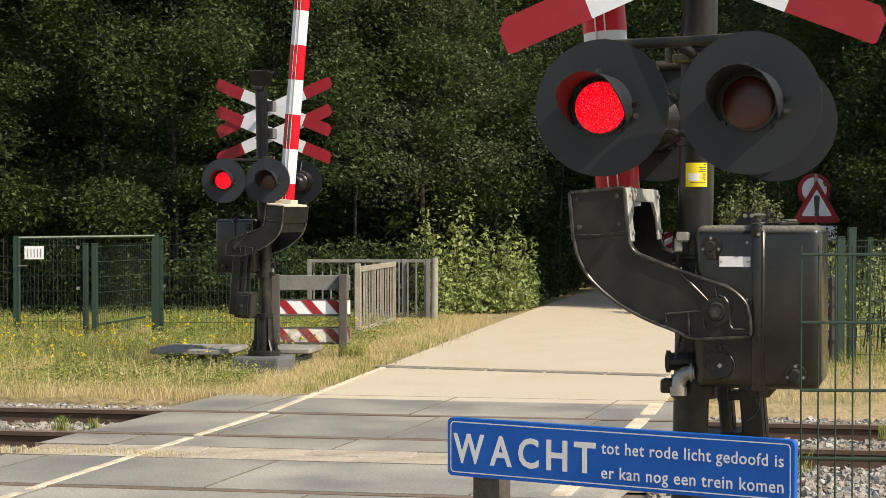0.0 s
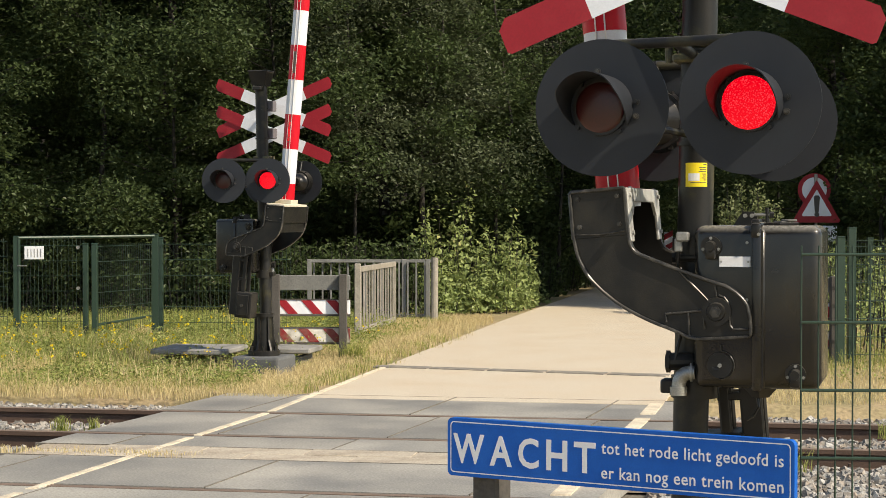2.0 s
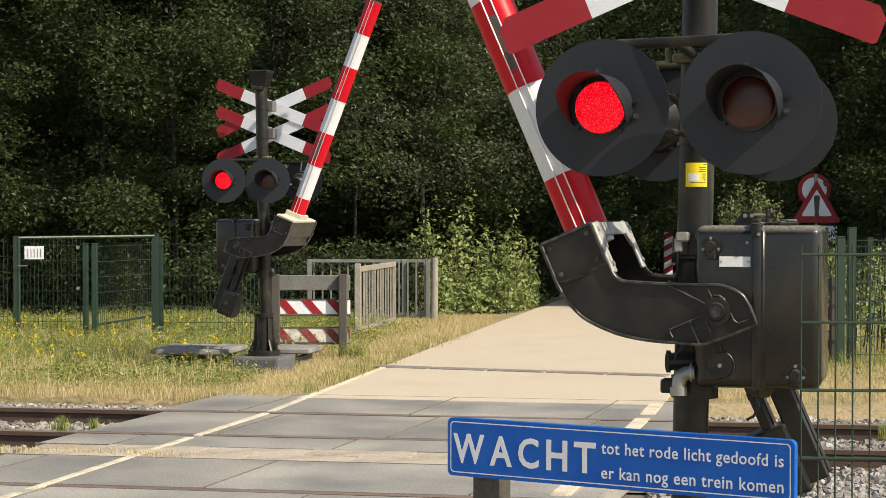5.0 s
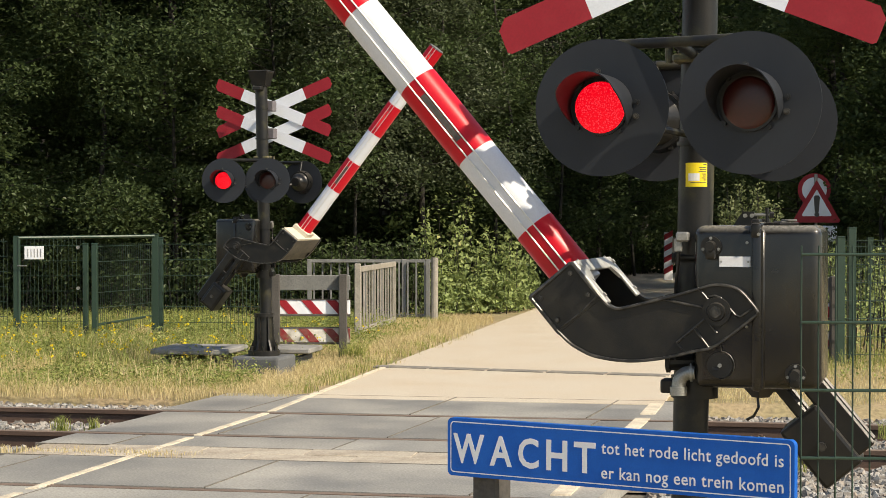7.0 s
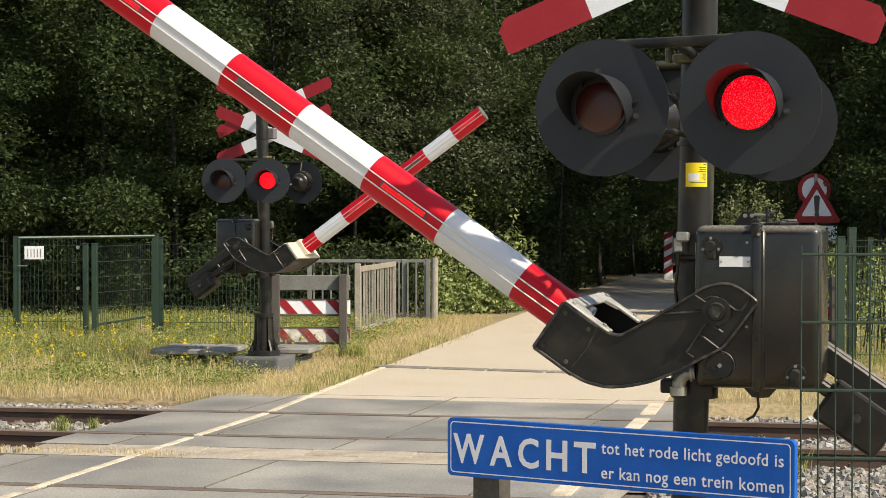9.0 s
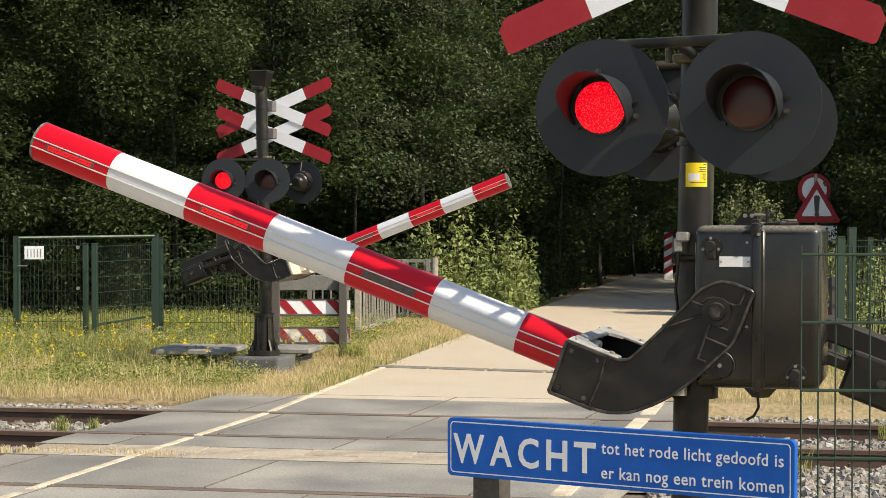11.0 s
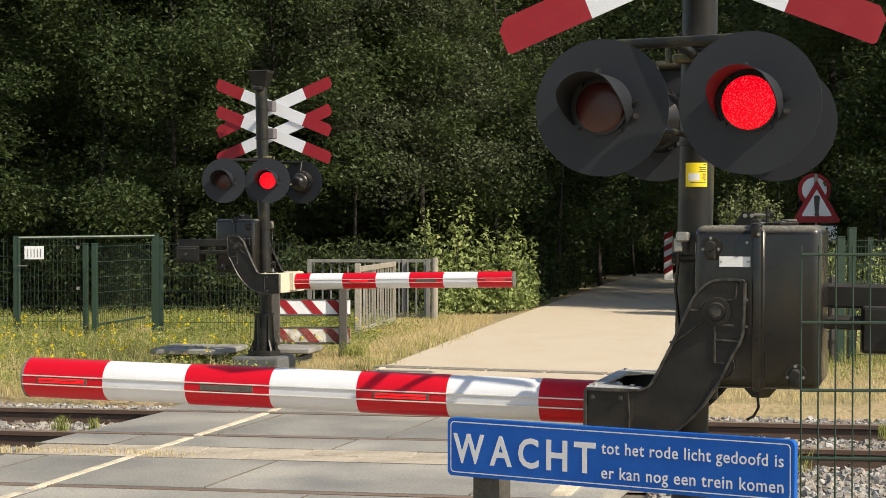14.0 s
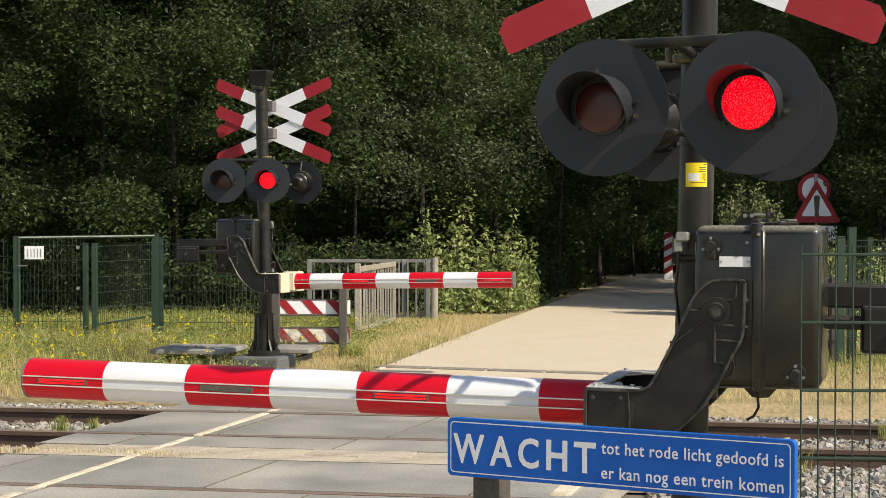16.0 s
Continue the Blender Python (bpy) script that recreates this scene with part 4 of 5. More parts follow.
# ---- hazard boards on posts ----
def striped_barrier(label, m, posts, x0, x1):
    ob = thing("board_barrier", label, "barrier", m, "board barriers")
    for x in posts:
        bm = slab((x, 0, 0.45), (0.095, 0.10, 1.02), 0.008)
        part("post", bm, TIMBER, ob, "grey weathered timber post")
    part("top_board", slab(((x0 + x1) / 2, 0.075, 0.86), (x1 - x0, 0.04, 0.175), 0.006), GREY_BOARD, ob, "plain grey top board")
    for z in (0.576, 0.248):
        part("board", slab(((x0 + x1) / 2, 0.075, z), (x1 - x0, 0.03, 0.165), 0.004), CROSS_WHITE if z > 0.4 else WORN_WHITE, ob, "white board with red stripes")
        part("board_edge", slab(((x0 + x1) / 2, 0.07, z - 0.095), (x1 - x0, 0.04, 0.022), 0.003), DARK_TIMBER, ob)
        part("board_edge", slab(((x0 + x1) / 2, 0.07, z + 0.09), (x1 - x0, 0.04, 0.012), 0.003), DARK_TIMBER, ob)
        x = x0 + (0.02 if z > 0.4 else -0.02)
        while x < x1:
            h = 0.079
            pts = [(x, z + h), (x + 0.115, z + h), (x + 0.255, z - h), (x + 0.14, z - h)]
            pts = [(min(max(px, x0), x1), pz) for px, pz in pts]
            if pts[1][0] - pts[0][0] + pts[2][0] - pts[3][0] > 0.02:
                bm = bmesh.new()
                plate(bm, pts, 0.054, 0.059)
                part("stripe", bm, CROSS_RED if z > 0.4 else WORN_RED, ob, "red slanting stripe")
            x += 0.29
    return ob


striped_barrier("grey timber barrier with red and white striped boards", pose(-1.94, 20.1, 0), (0.0, 0.78), -0.02, 0.86)
striped_barrier("timber barrier with striped boards half hidden by the drive box", pose(3.60, 19.4, 0), (0.0, 0.78), -0.02, 0.86)


# ---- picket gate and rail fence behind it ----
def bars_between(parent, p, q, z0, z1, count, w, mat, name):
    p, q = Vector(p), Vector(q)
    for i in range(count):
        c = p.lerp(q, (i + 0.5) / count)
        part(name, slab((c.x, c.y, (z0 + z1) / 2), (w, w, z1 - z0), 0.003), mat, parent)


picket = thing("picket_gate", "pale weathered wooden picket gate standing open", "gate", group="gates")
a, b = Vector((-1.14, 23.6, 0)), Vector((-0.735, 26.2, 0))
part("gate_post", slab((a.x - 0.02, a.y - 0.05, 0.46), (0.085, 0.085, 1.06), 0.008), PALE_WOOD, picket)
turn = math.atan2((b - a).y, (b - a).x)
for z in (0.91, 0.07):
    m = Matrix.LocRotScale(((a + b) / 2) + Vector((0, 0, z)), Euler((0, 0, turn)), None)
    part("gate_rail", slab((0, 0, 0), ((b - a).length, 0.045, 0.075), 0.005, m), PALE_WOOD, picket)
bars_between(picket, a, b, 0.07, 0.91, 13, 0.024, PALE_WOOD, "picket")
part("gate_stile", slab((b.x, b.y, 0.49), (0.05, 0.06, 0.9), 0.005), PALE_WOOD, picket)

railing = thing("railing", "grey painted bar railing in front of shrubs", "railing")
bars_between(railing, (-2.12, 27.6, 0), (-0.22, 27.4, 0), 0.06, 0.90, 14, 0.028, GREY_BOARD, "bar")
for z in (0.92, 0.05):
    part("rail_bar", slab((-1.15, 27.5, z), (1.98, 0.05, 0.05), 0.006), GREY_BOARD, railing)
for x in (-2.12, -0.62, -0.24):
    part("railing_post", slab((x, 27.5, 0.45), (0.07, 0.07, 1.0), 0.006), GREY_BOARD, railing)
wood_post = tagged(part("wooden_post", rod(bmesh.new(), (-0.14, 27.3, -0.1), (-0.13, 27.3, 0.98), 0.06, 0.055, 12), PALE_WOOD), "pale split round wooden post beside the railing", "post")

# low concrete covers
for x, y, w, h, d in ((-2.70, 19.25, 0.86, 0.155, 0.85), (-1.66, 19.35, 0.5, 0.15, 0.6)):
    cover = thing("cable_cover", "low grey concrete slab on short supports in the grass", "slab", pose(x, y, 0, 0, 0, -10), "cable covers")
    part("slab", slab((0, 0, h), (w, d, 0.06), 0.012), PALE_SLAB, cover)
    for k in (-1, 1):
        part("support", slab((k * (w / 2 - 0.14), 0, h / 2 - 0.06), (0.07, d * 0.85, h), 0.006), CONCRETE, cover)


# ---- road signs under the trees ----
def traffic_signs():
    ob = thing("road_sign", "triangular red and white warning sign on a grey pole", "road sign", pose(6.46, 30, 0))
    part("pole", rod(bmesh.new(), (0, 0.06, -0.1), (0, 0.07, 2.36), 0.03, sides=12), STEEL, ob, "", True)
    def tri(s, y, mat, label):
        bm = bmesh.new()
        c = 1.817
        plate(bm, [(0, c + s * 0.92), (-s * 0.86, c - s * 0.55), (-s * 0.80, c - s * 0.62), (s * 0.80, c - s * 0.62), (s * 0.86, c - s * 0.55)], y, y + 0.006)
        part("triangle", bm, mat, ob, label)
    tri(0.478, 0.0, CROSS_RED, "red triangle")
    tri(0.30, -0.007, CROSS_WHITE, "white triangle")
    bm = bmesh.new()
    plate(bm, [(-0.035, 1.70), (0.035, 1.70), (0.052, 1.96), (0.03, 1.99), (-0.03, 1.99), (-0.052, 1.96)], -0.014, -0.010)
    rod(bm, (0, -0.014, 1.66), (0, -0.010, 1.66), 0.042, sides=16)
    part("symbol", bm, DARK_STRIP, ob, "black exclamation mark")
    bm = rod(bmesh.new(), (-0.02, 0.10, 2.09), (-0.02, 0.106, 2.09), 0.287, sides=36)
    part("disc", bm, CROSS_RED, ob, "red rim of a round sign")
    bm = rod(bmesh.new(), (-0.02, 0.092, 2.09), (-0.02, 0.098, 2.09), 0.215, sides=36)
    part("disc_field", bm, CROSS_WHITE, ob, "white field of the round sign")
    part("text_plate", slab((0.03, 0.0, 1.33), (0.64, 0.008, 0.27), 0.003), CROSS_WHITE, ob, "white plate with black letters")
    t = words("letters", "er", 0.2, pose(0, -0.006, 0, 90, 0, 0), DARK_STRIP, ob)
    fitted(t, 0.15, 0.31, 1.27, 1.37)


traffic_signs()
marker = thing("hazard_marker", "red and white striped marker board at the road edge", "marker", pose(5.74, 44.2, 0))
part("board", slab((0, 0, 0.57), (0.22, 0.04, 1.29), 0.01), CROSS_WHITE, marker)
for i in range(4):
    bm = bmesh.new()
    z = 0.14 + i * 0.29
    plate(bm, [(-0.11, z), (0.11, z + 0.12), (0.11, z + 0.26), (-0.11, z + 0.14)], -0.028, -0.022)
    part("stripe", bm, CROSS_RED, marker)


# ---- ballast ----
def ballast(n, x0, x1, y0, y1, seed):
    rng = np.random.default_rng(seed)
    base = np.array([(-1, -1, -1), (1, -1, -1), (1, 1, -1), (-1, 1, -1), (-1, -1, 1), (1, -1, 1), (1, 1, 1), (-1, 1, 1)], float)
    quads = np.array([(0, 3, 2, 1), (4, 5, 6, 7), (0, 1, 5, 4), (1, 2, 6, 5), (2, 3, 7, 6), (3, 0, 4, 7)])
    verts, faces = [], []
    for i in range(n):
        s = rng.uniform(0.013, 0.028)
        v = base * rng.uniform(0.55, 1.1, (8, 3)) * s * rng.uniform(0.7, 1.2, 3)
        e = Euler(rng.uniform(0, 6.28, 3))
        v = v @ np.array(e.to_matrix()).T
        x, y = rng.uniform(x0, x1), rng.uniform(y0, y1)
        near_rail = min(abs(y - r) for r in RAILS)
        if near_rail < 0.09:
            continue
        p = TRACK @ Vector((x, y, -0.155 + rng.uniform(0, 0.035)))
        k = len(verts)
        verts += [tuple(c) for c in v + np.array(p)]
        faces += [tuple(q + k) for q in quads]
    return verts, faces


for seed, (x0, x1) in enumerate(((-7.6, -4.75), (-0.62, 2.2))):
    v, f = ballast(19000, x0, x1, 7.6, 15.25, 10 + seed)
    tagged(cloud("ballast", v, f, BALLAST), "grey broken stone ballast between the rails", "ballast", kind="stuff")


# ---- plants ----
def leaf_cards(centres, size, rng, droop=0.5, slim=0.55, small=False):
    """Leaves as folded rhombs round the given centres; small ones are single pointed blades."""
    n = len(centres)
    s = size * rng.uniform(0.6, 1.25, (n, 1))
    axis = rng.normal(size=(n, 3)) * (1, 1, 0.55) + (0, 0, -droop * 0.4)
    axis /= np.linalg.norm(axis, axis=1)[:, None]
    up = rng.normal(size=(n, 3)) * 0.55 + (0.0, -0.25, 1.0)
    side = np.cross(axis, up)
    side /= np.linalg.norm(side, axis=1)[:, None] + 1e-9
    lift = np.cross(side, axis)
    a = centres - axis * s * 0.5
    b = centres + side * s * slim * 0.5 + lift * s * 0.10
    c = centres + axis * s * 0.5
    d = centres - side * s * slim * 0.5 + lift * s * 0.10
    if small:
        verts = np.stack([a + (b - d) * 0.5, c, a - (b - d) * 0.5], 1).reshape(-1, 3)
        return verts.tolist(), np.arange(n * 3).reshape(-1, 3).tolist()
    verts = np.stack([a, b, c, d], 1).reshape(-1, 3)
    k = np.arange(n)[:, None] * 4
    faces = np.concatenate([k + np.array([[0, 1, 2]]), k + np.array([[0, 2, 3]])], 1).reshape(-1, 3)
    return verts.tolist(), faces.tolist()


def tree(x, y, height, low, reach, leaves, size, mat, rng, trunk=0.14, label="broadleaf tree with dark green summer leaves at the wood's edge"):
    ob = thing("tree", label, "tree", pose(x, y, 0), "trees of the wood")
    bm = bmesh.new()
    lean = rng.normal(size=2) * 0.15
    prev = Vector((0, 0, -0.1))
    spine = [prev]
    for i in range(5):
        nxt = Vector((lean[0] * (i + 1) / 3 + rng.normal() * 0.14, lean[1] * (i + 1) / 3 + rng.normal() * 0.14, height * 0.85 * (i + 1) / 5))
        rod(bm, prev, nxt, trunk * (1 - i * 0.17), trunk * (1 - (i + 1) * 0.17), 9)
        prev = nxt
        spine.append(nxt)
    clumps = []
    boughs = int(14 + height * 2.2)
    for i in range(boughs):
        h = low + (height - low) * (i + rng.uniform()) / boughs
        f = min(h / (height * 0.85), 0.99) * 5
        root = spine[int(f)].lerp(spine[min(int(f) + 1, 5)], f - int(f))
        ang = rng.uniform(0, 6.283)
        shape = math.sqrt(max(0.08, 1 - ((h - low) / (height - low) - 0.35) ** 2 / 0.5))
        out = reach * shape * rng.uniform(0.55, 1.1)
        tip = Vector((root.x + math.cos(ang) * out, root.y + math.sin(ang) * out, h + rng.uniform(-0.3, 0.5)))
        start = Vector((root.x, root.y, max(0.3, root.z - 0.35)))
        rod(bm, start, tip, 0.035 * trunk / 0.14, 0.008, 5)
        for f2 in (0.62, 1.0):
            clumps.append((start.lerp(tip, f2), 0.28 + 0.55 * rng.uniform() ** 1.5))
    part("trunk", bm, BARK, ob, "grey-brown trunk with limbs")
    if size < 0.14:
        leaves, size = int(leaves * 1.3), size * 0.80
    weights = np.array([r ** 2 for _, r in clumps])
    pick = rng.choice(len(clumps), leaves, p=weights / weights.sum())
    centre = np.array([clumps[i][0] for i in pick])
    radius = np.array([clumps[i][1] for i in pick])[:, None]
    d = rng.normal(size=(leaves, 3))
    d /= np.linalg.norm(d, axis=1)[:, None]
    pts = centre + d * radius * rng.uniform(0.15, 1.0, (leaves, 1)) ** 0.45 * (1.15, 1.15, 0.72)
    v, f = leaf_cards(pts, size, rng, slim=0.58, small=size > 0.11)
    cloud("crown", v, f, mat, ob, "dense dark green leaves")
    return ob


rng = np.random.default_rng(4)
# edge of the wood, tree by tree
for x, y, h, low, reach, n, size in (
        (-9.0, 29.8, 10, 0.7, 2.2, 22000, 0.115), (-7.3, 28.6, 10, 0.6, 1.9, 24000, 0.108), (-5.8, 29.6, 9, 0.6, 1.9, 24000, 0.108), (-4.4, 28.8, 9, 0.6, 1.8, 24000, 0.108), (-3.0, 29.4, 10, 0.6, 1.9, 24000, 0.108),
        (-1.5, 30.0, 9, 2.3, 1.8, 24000, 0.100), (-0.2, 31.5, 10, 2.0, 1.8, 24000, 0.108), (1.0, 32.4, 10, 2.2, 1.8, 24000, 0.100), (2.4, 36.3, 10, 1.2, 1.9, 15000, 0.115),
        (3.7, 40.8, 11, 1.0, 2.0, 13000, 0.12), (7.0, 31.8, 10, 1.3, 1.7, 22000, 0.108), (8.4, 30.2, 9.5, 0.7, 2.0, 22000, 0.108), (10.2, 29.4, 10, 0.7, 2.0, 13000, 0.115),
        (7.4, 35.5, 10, 0.9, 2.0, 14000, 0.115), (8.2, 40.0, 11, 0.8, 2.2, 13000, 0.12), (7.5, 29.3, 9, 1.3, 1.5, 11000, 0.108), (8.6, 44.0, 12, 0.8, 2.3, 11000, 0.13), (9.2, 48.5, 12, 0.6, 2.4, 9000, 0.15), (5.2, 47.0, 12, 0.8, 1.9, 10000, 0.14), (7.4, 54.0, 13, 0.3, 2.3, 12000, 0.16), (9.6, 53.5, 13, 0.3, 2.3, 9000, 0.16),
        # mostly out of view on the right, added to shade the forest road
        (9.0, 29.0, 11, 0.9, 1.9, 16000, 0.125), (10.9, 28.0, 12, 0.8, 2.2, 16000, 0.135), (9.6, 33.2, 12, 0.8, 2.1, 11000, 0.14), (10.3, 37.0, 12, 0.8, 2.2, 9000, 0.15), (12.8, 27.4, 12, 0.8, 2.3, 8000, 0.13), (11.5, 31.5, 12, 0.8, 2.3, 8000, 0.13), (12.0, 35.5, 12, 0.8, 2.4, 7000, 0.14),
        (0.4, 36.4, 12, 0.4, 2.2, 12000, 0.15), (1.9, 39.6, 12, 0.4, 2.2, 12000, 0.16), (-1.2, 34.6, 12, 0.4, 2.2, 12000, 0.15), (3.0, 45.0, 13, 0.4, 2.4, 11000, 0.18),
        (-11.2, 30, 9, 0.8, 2.1, 8000, 0.11), (12.4, 30, 9, 0.8, 2.1, 8000, 0.11)):
    pale = size == 0.100
    tree(x, y, h, low, reach, n, size, LEAF_SUNLIT if pale else LEAF, rng, trunk=rng.uniform(0.035, 0.065), label="broadleaf tree, sunlight put into its paler grey-green leaf colour" if pale else "broadleaf tree with dark green summer leaves at the wood's edge")
for i in range(16):
    x = -14.5 + i * 1.9 + rng.uniform(-0.4, 0.4)
    y = 33.5 + rng.uniform(-1.0, 1.6) + max(0.0, (x + 0.5) * 3.2)
    if x > 4.2:
        x, y = x + 3.6, 36 + (x - 4) * 1.2
    tree(x, y, 12, 0.3, 2.6, 13000, 0.175, LEAF_FAR, rng, trunk=0.13, label="tall shaded tree deeper in the wood")
for x, y in ((-6.8, 40.0), (-9.6, 41.5), (-4.6, 40.5)):
    tree(x, y, 14, 0.4, 2.5, 11000, 0.18, LEAF_FAR, rng, trunk=0.12, label="tall shaded tree deeper in the wood")
for i in range(17):
    tree(-22 + i * 2.9 + rng.uniform(-0.6, 0.6), (50 if i < 8 else 60) + rng.uniform(-2, 3), 18, 0.2, 3.4, 9000, 0.38, LEAF_FAR, rng, trunk=0.2, label="tall shaded tree deeper in the wood")
pts = np.stack([rng.uniform(-38, 46, 80000), rng.uniform(68, 76, 80000), 15 * rng.uniform(0, 1, 80000)], 1)
v, f = leaf_cards(pts, 1.1, rng)
tagged(cloud("far_wood", v, f, LEAF_FAR), "dense dark wood far behind the crossing", "wood", kind="stuff")


def shrubs(name, label, spots, height, leaves, size, mat, rng):
    ob = thing(name, label, "shrub")
    bm = bmesh.new()
    pts = []
    for x, y, s in spots:
        h = height * s
        top = Vector((x + rng.normal() * 0.12, y + rng.normal() * 0.12, h))
        rod(bm, (x, y, -0.05), top, 0.009, 0.003, 5)
        z = rng.uniform(0.0, 1.02, leaves) ** 0.9
        ang = rng.uniform(0, 6.283, leaves)
        spread = (0.05 + 0.15 * (1 - z * 0.72)) * rng.uniform(0.3, 1.0, leaves) * 1.25
        pts.append(np.stack([x + (top.x - x) * z + np.cos(ang) * spread, y + (top.y - y) * z + np.sin(ang) * spread, z * h], 1))
    part("stems", bm, BARK, ob)
    v, f = leaf_cards(np.concatenate(pts), size, rng, droop=1.2)
    cloud("leaves", v, f, mat, ob)
    return tagged(ob, kind="stuff")


spots = []
for i in range(300):
    t = rng.uniform()
    x, y = -0.3 + 2.3 * t + rng.normal() * 0.25, 28.6 + 2.6 * t + abs(rng.normal()) * 1.0
    if x > road_left(y) - 0.25:
        x = road_left(y) - 0.25 - abs(rng.normal()) * 0.3
    spots.append((x, y, min(1.0, 0.42 + 0.62 * (road_left(y) - x)) * rng.uniform(0.35, 0.95) * (0.62 + 0.38 * min(1, (y - 28.4))) * (0.72 + 1.3 * noise.noise((x * 1.9, y * 1.9, 3))) * (1.75 if rng.uniform() < 0.10 else 1.1)))
shrubs("nettle_bank", "bank of pale green nettles and brambles by the road", spots, 1.4, 54, 0.105, LEAF_BRIGHT, rng)
spots = [(rng.uniform(-9.5, -0.3), rng.uniform(27.9, 29.5), rng.uniform(0.5, 1.0)) for i in range(520)]
shrubs("hedge_growth", "green undergrowth behind the mesh fence", spots, 1.3, 42, 0.10, LEAF, rng)
spots = [(rng.uniform(5.0, 10), rng.uniform(27.0, 29.5), rng.uniform(0.4, 1.0)) for i in range(240)]
spots = [(max(x, road_right(y) + 0.5), y, s) for x, y, s in spots]
shrubs("hedge_growth", "light green undergrowth behind the fence", spots, 1.3, 45, 0.095, LEAF_BRIGHT, rng)
spots = [(road_left(y) - 0.3 - abs(rng.normal()) * 0.7, y, rng.uniform(0.4, 0.9)) for y in rng.uniform(31, 44, 260)]
shrubs("bank_growth", "shaded undergrowth along the forest road", spots, 1.2, 40, 0.10, LEAF, rng)
# added across the road: stands in for the darkness of the wood beyond
spots = [(rng.uniform(3.2, 7.6), rng.uniform(48.5, 51), rng.uniform(0.4, 1.0)) for i in range(260)]
shrubs("bank_growth", "undergrowth added across the road, standing in for the wood's darkness", spots, 1.3, 34, 0.12, LEAF_FAR, rng)


spots = [(4.95 + rng.normal() * 0.25, 28.3 + rng.normal() * 0.3, rng.uniform(0.55, 1.0)) for i in range(60)]
spots = [(max(x, road_right(y) + 0.3), y, k) for x, y, k in spots]
shrubs("sunlit_bush", "pale green sunlit bush beside the forest road", spots, 2.2, 130, 0.075, LEAF_BUSH, rng)


def grass(name, label, count, place, tall, wide, mat, rng, lean=0.35):
    verts, faces = [], []
    for i in range(count):
        x, y, s = place()
        h = tall * s * rng.uniform(0.45, 1.15)
        a, b = rng.uniform(0, 6.283), rng.uniform(0, 6.283)
        wx, wy = math.cos(a) * wide, math.sin(a) * wide
        lx, ly = math.cos(b) * h * lean * rng.uniform(0.2, 1), math.sin(b) * h * lean * rng.uniform(0.2, 1)
        k = len(verts)
        verts += [(x - wx, y - wy, -0.05), (x + wx, y + wy, -0.05), (x + wx * 0.7 + lx * 0.35, y + wy * 0.7 + ly * 0.35, h * 0.55), (x - wx * 0.7 + lx * 0.35, y - wy * 0.7 + ly * 0.35, h * 0.55), (x + lx, y + ly, h)]
        faces += [(k, k + 1, k + 2, k + 3), (k + 3, k + 2, k + 4)]
    return tagged(cloud(name, verts, faces, mat, None), label, "grass", kind="stuff")


def left_verge(y0, y1, power=1.0, margin=0.12):
    def place():
        while True:
            y = y0 + (y1 - y0) * rng.uniform() ** power
            x = rng.uniform(-8.2, 0.8)
            across = (TRACK.inverted() @ Vector((x, y, 0))).y
            if x < road_left(y) - margin and across > 15.15 and x > -0.30 * y - 0.6:
                if abs(x + 1.914) < 0.32 and abs(y - 18.5) < 0.32:
                    continue
                return x, y, 0.6 + 0.7 * (0.5 + 0.5 * noise.noise((x * 0.9, y * 0.6, 1)))
    return place


def right_verge(y0, y1, margin=0.15):
    def place():
        while True:
            y = rng.uniform(y0, y1)
            x = rng.uniform(1.5, 9.0)
            across = (TRACK.inverted() @ Vector((x, y, 0))).y
            if x > road_right(y) + margin and across > 15.15 and x < 0.30 * y + 0.6:
                return x, y, 0.6 + 0.7 * (0.5 + 0.5 * noise.noise((x * 0.9, y * 0.6, 1)))
    return place


def patchy(place, threshold, scale=0.9):
    """Keep to the patches of a broad noise."""
    def chosen():
        while True:
            x, y, k = place()
            if noise.noise((x * scale, y * scale * 0.7, 7)) + rng.uniform(-0.25, 0.25) > threshold:
                return x, y, k
    return chosen


grass("dry_grass", "short straw-coloured grass on the verge", 90000, left_verge(15.25, 28.5, 1.4), 0.070, 0.0021, DRY, rng, 1.7)
grass("short_grass", "short green grass between the straw", 30000, patchy(left_verge(16.3, 27.5, 1.0, 0.8), -0.05), 0.085, 0.0028, GRASS, rng, 1.4)
grass("tall_grass", "tall green grass and weeds round the fence", 15000, patchy(left_verge(18.2, 27.5, 1.0, 2.0), -0.05), 0.25, 0.0027, GRASS, rng, 0.95)
grass("dry_stems", "tall dry grass stems on the verge", 3000, patchy(left_verge(16.4, 23.0, 1.0, 1.2), 0.0, 1.4), 0.24, 0.0028, DRY, rng, 0.6)
grass("dry_grass", "short straw-coloured grass on the verge", 32000, right_verge(15.25, 27), 0.06, 0.0021, DRY, rng, 1.7)
grass("tall_grass", "tall green grass and weeds round the fence", 7000, patchy(right_verge(18.0, 27), -0.1), 0.17, 0.0028, GRASS, rng, 0.75)
pts = []
for i in range(5200):
    x, y, k = patchy(left_verge(16.6, 26.0, 1.0, 0.9), 0.02, 1.1)()
    high = 0.03 + 0.11 * rng.uniform() * min(1.0, max(0.0, (y - 17) / 3))
    pts.append(np.array((x, y, high)) + rng.normal(size=(9, 3)) * (0.06, 0.06, 0.02 + high * 0.4))
for i in range(420):
    x, y, k = right_verge(17.0, 25.0)()
    pts.append(np.array((x, y, 0.04)) + rng.normal(size=(9, 3)) * (0.07, 0.07, 0.04))
v, f = leaf_cards(np.concatenate(pts), 0.042, rng, slim=0.5)
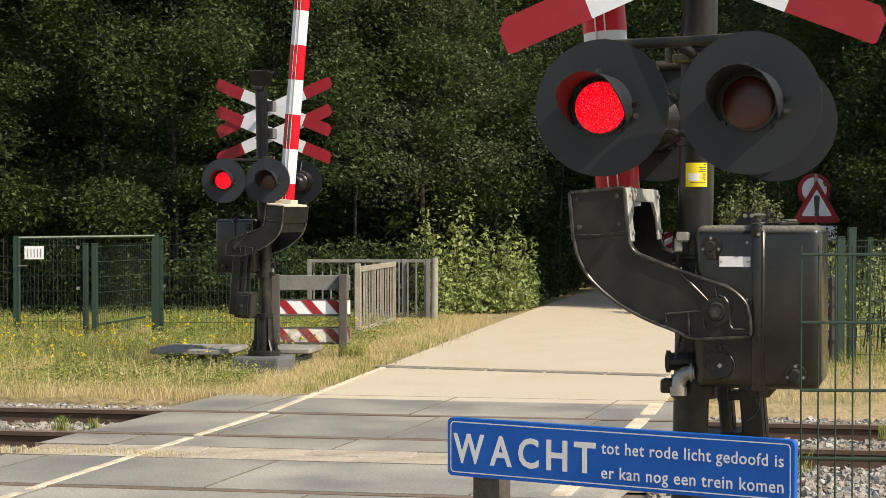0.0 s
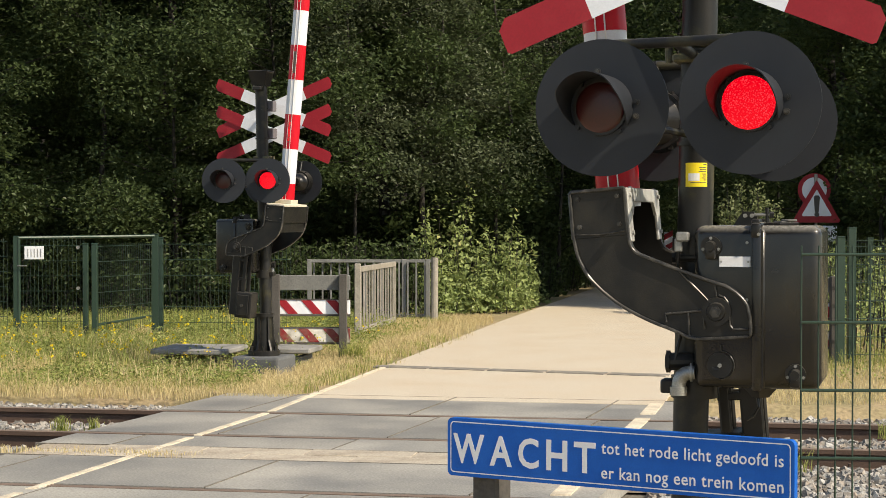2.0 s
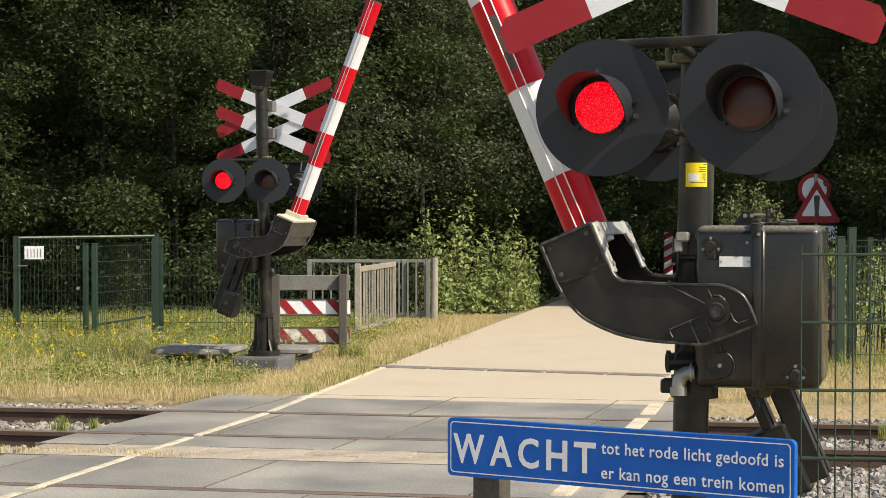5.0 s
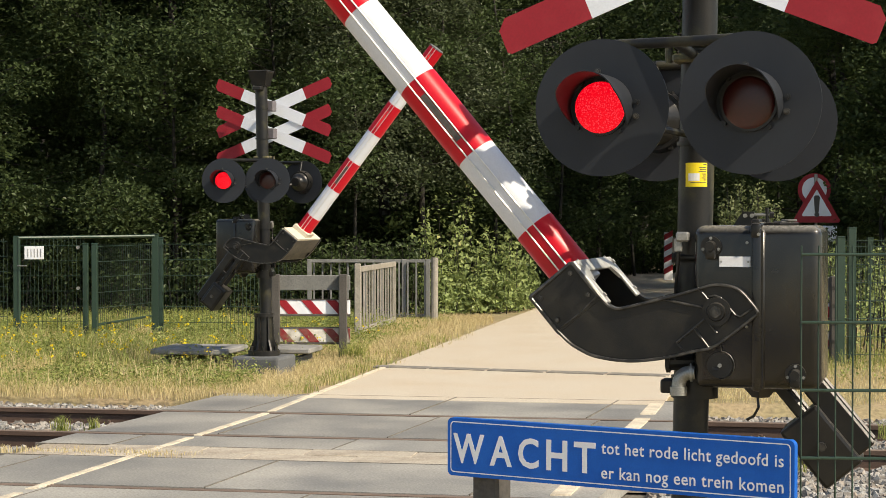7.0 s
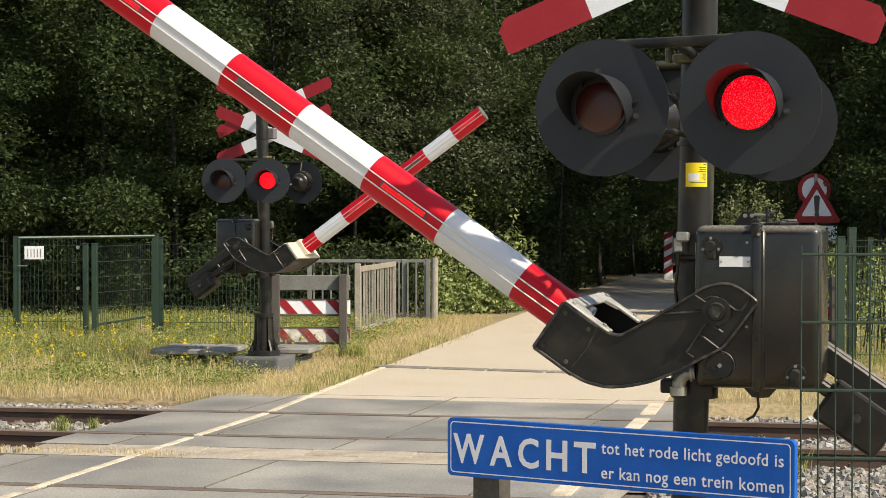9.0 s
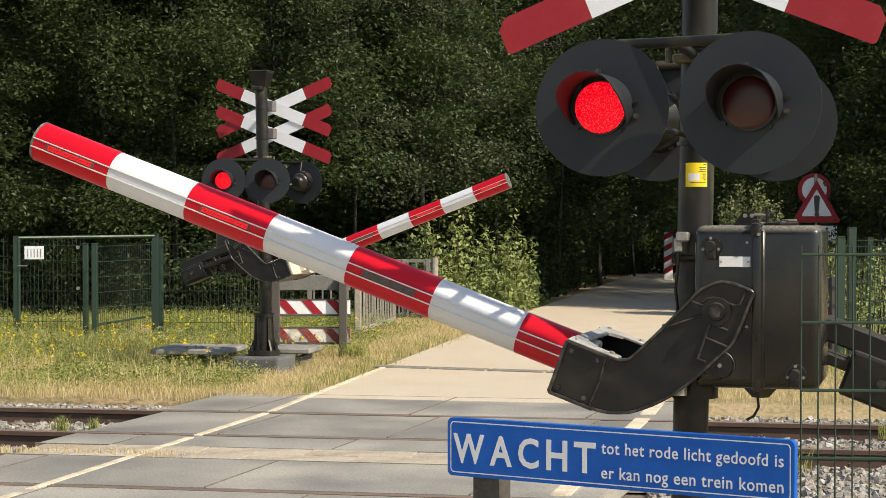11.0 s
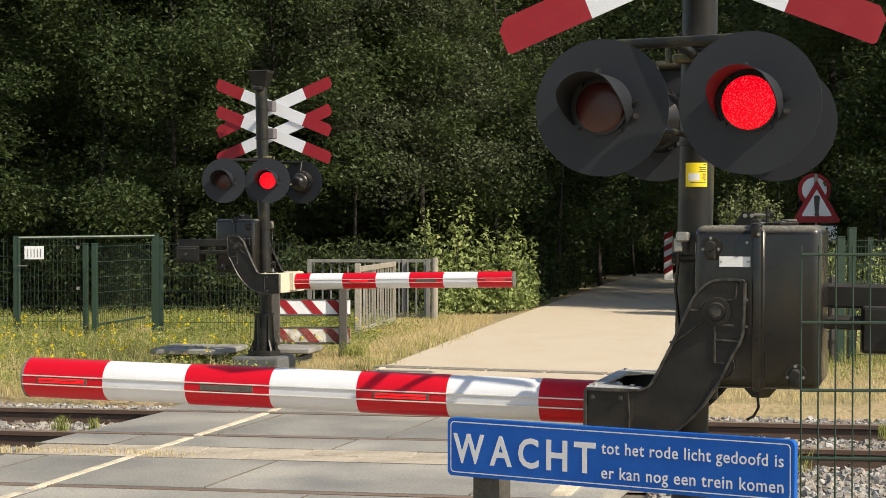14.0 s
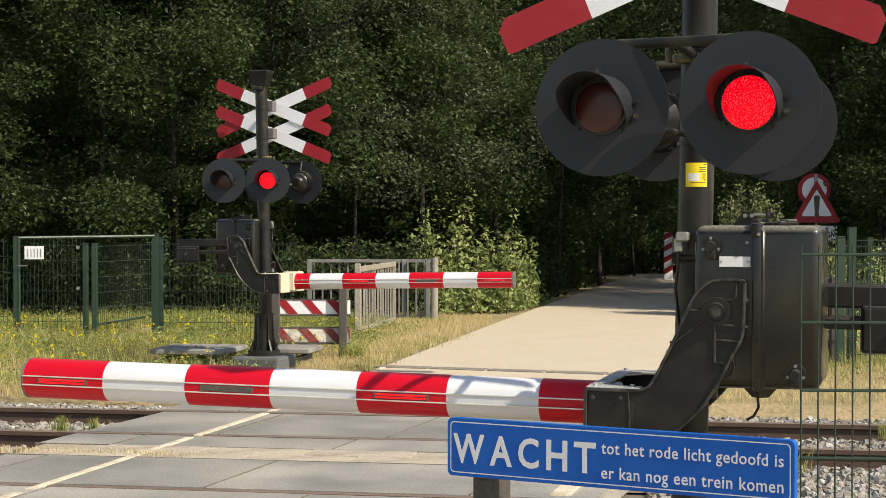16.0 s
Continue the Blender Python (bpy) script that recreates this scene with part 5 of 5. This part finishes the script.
tagged(cloud("low_weeds", v, f, WEED), "low leafy green weeds in the verge", "weeds", kind="stuff")


def tufts(places, count, tall, spread, mat, name, label):
    def place():
        x, y = places[int(rng.integers(len(places)))]
        return x + rng.normal() * spread, y + rng.normal() * spread * 0.5, 1.0
    return grass(name, label, count, place, tall, 0.0028, mat, rng, 1.1)


tufts([(-2.75, 12.05), (-2.5, 12.0), (-2.95, 12.1), (-2.3, 11.95), (-3.1, 12.15), (-2.05, 11.9), (-1.9, 11.85)], 520, 0.035, 0.14, DRY, "joint_weeds", "small weeds in the joint between the tracks")
tufts([(-3.0, 13.6), (-2.72, 13.5)], 130, 0.075, 0.035, GRASS, "joint_weeds", "green weeds growing between the rails")
tufts([(3.35, 13.1), (3.5, 12.9), (2.3, 11.4)], 120, 0.12, 0.06, GRASS, "joint_weeds", "green weeds growing between the rails")
tufts([(road_left(y) - 0.2, y) for y in (16.2, 17.0, 17.6, 18.4, 19.2, 20.4, 21.6, 22.8)], 900, 0.10, 0.12, GRASS, "edge_weeds", "grass tufts along the road edge")
grass("dry_grass", "short straw-coloured grass on the verge", 5000, patchy(left_verge(18.8, 27.5, 1.0, -0.16), 0.08, 2.2), 0.06, 0.0030, DRY, rng, 1.7)
tufts([(-1.12, 20.0), (-1.02, 20.05), (-0.95, 19.95)], 260, 0.22, 0.06, GRASS, "edge_weeds", "grass tufts at the barrier post")
spots = [(rng.uniform(4.75, 6.6), rng.uniform(20.0, 22.5), rng.uniform(0.4, 1.0)) for i in range(60)]
shrubs("climbing_plants", "yellow-green climbing plants on the fence", spots, 1.25, 34, 0.06, LEAF_BRIGHT, rng)

pts = []
for i in range(190):
    x, y, s = left_verge(17.6, 23.5, 1.0, 0.9)()
    c = np.array((x, y, rng.uniform(0.12, 0.36)))
    pts.append(c + rng.normal(size=(7, 3)) * 0.014)
v, f = leaf_cards(np.concatenate(pts), 0.028, rng, slim=0.8)
tagged(cloud("wild_flowers", v, f, PETAL), "small yellow wild flowers in the grass", "flowers", kind="stuff")


# ---- what moves ----
FALL_NEAR = ((0, 85.10), (3.1, 85.10), (3.3, 84.40), (3.5, 82.75), (3.7, 80.25), (4.0, 75.85), (4.5, 71.05), (5.0, 66.65), (5.5, 62.35), (6.0, 58.05), (6.5, 53.95), (7.0, 50.15), (7.5, 45.85), (8.0, 41.65), (8.5, 38.25), (9.0, 34.75),
             (9.5, 31.05), (10.0, 27.45), (10.5, 23.85), (11.0, 20.25), (11.5, 16.65), (12.0, 13.25), (12.5, 9.85), (13.0, 6.65), (13.5, 3.55), (13.8, 1.65), (14.0, 0.80), (14.2, 0.75), (16.0, 0.75))
FALL_FAR = ((0, 85.1), (3.1, 85.1), (3.3, 84.6), (3.5, 83.4), (3.7, 81.2), (4.0, 77.5), (4.5, 73.0), (5.0, 68.6), (5.5, 64.3), (6.0, 60.2), (6.5, 56.1), (7.0, 52.0), (7.5, 47.8), (8.0, 43.6), (8.5, 39.6), (9.0, 35.6),
            (9.5, 31.9), (10.0, 28.2), (10.5, 24.6), (11.0, 21.0), (11.5, 17.5), (12.0, 13.9), (12.5, 10.5), (13.0, 7.1), (13.5, 3.9), (13.8, 2.1), (14.0, 1.1), (14.2, 1.0), (16.0, 1.0))
BEAT, RIGHT_FROM, RIGHT_TO, LEFT_FROM, LEFT_TO = 0.464, 0.048, 0.318, 0.290, 0.534


def blink(ob, on, off, start, stop, held=0.0):
    """Slide a glowing cluster out while it is lit and back behind its dark lens while it is not."""
    def lit(t):
        return (t - start) % BEAT < stop - start or 0 < held - t < 0.05
    rows, state = [(0.0, on if lit(0.0) else off)], lit(0.0)
    n = int(16.0 * FPS)
    for i in range(1, n + 1):
        t = i / FPS
        if lit(t) != state:
            if rows[-1][0] < (i - 1) / FPS - 1e-6:
                rows.append(((i - 1) / FPS, on if state else off))
            state = lit(t)
            rows.append((t, on if state else off))
    if rows[-1][0] < 16.0 - 1e-6:
        rows.append((16.0, on if state else off))
    walk(ob, rows)


def motions():
    for fork, fall, high in ((near_fork, FALL_NEAR, 1.304), (far_fork, FALL_FAR, 1.316)):
        walk(fork, [(t, pose(0.006, -0.12, high, 0, -a, 0)) for t, a in fall])
    for right_lamp, left_lamp in (near_lights, far_lights):
        blink(right_lamp, pose(0, -0.016, 0), pose(0, 0.05, 0), RIGHT_FROM, RIGHT_TO)
        blink(left_lamp, pose(0, -0.016, 0), pose(0, 0.05, 0), LEFT_FROM, LEFT_TO, held=7.52)
    for strips in (near_strips, far_strips):
        for strip, k, side in strips:
            x = BOOM_TIP - k * BAND - BAND / 2
            on, off = (pose(x, side * (BOOM_R + d), BOOM_B - 0.002) for d in (0.0025, -0.012))
            if k == 2:
                blink(strip, on, off, LEFT_FROM, LEFT_TO)
            elif k == 4:
                blink(strip, on, off, RIGHT_FROM, RIGHT_TO)


motions()
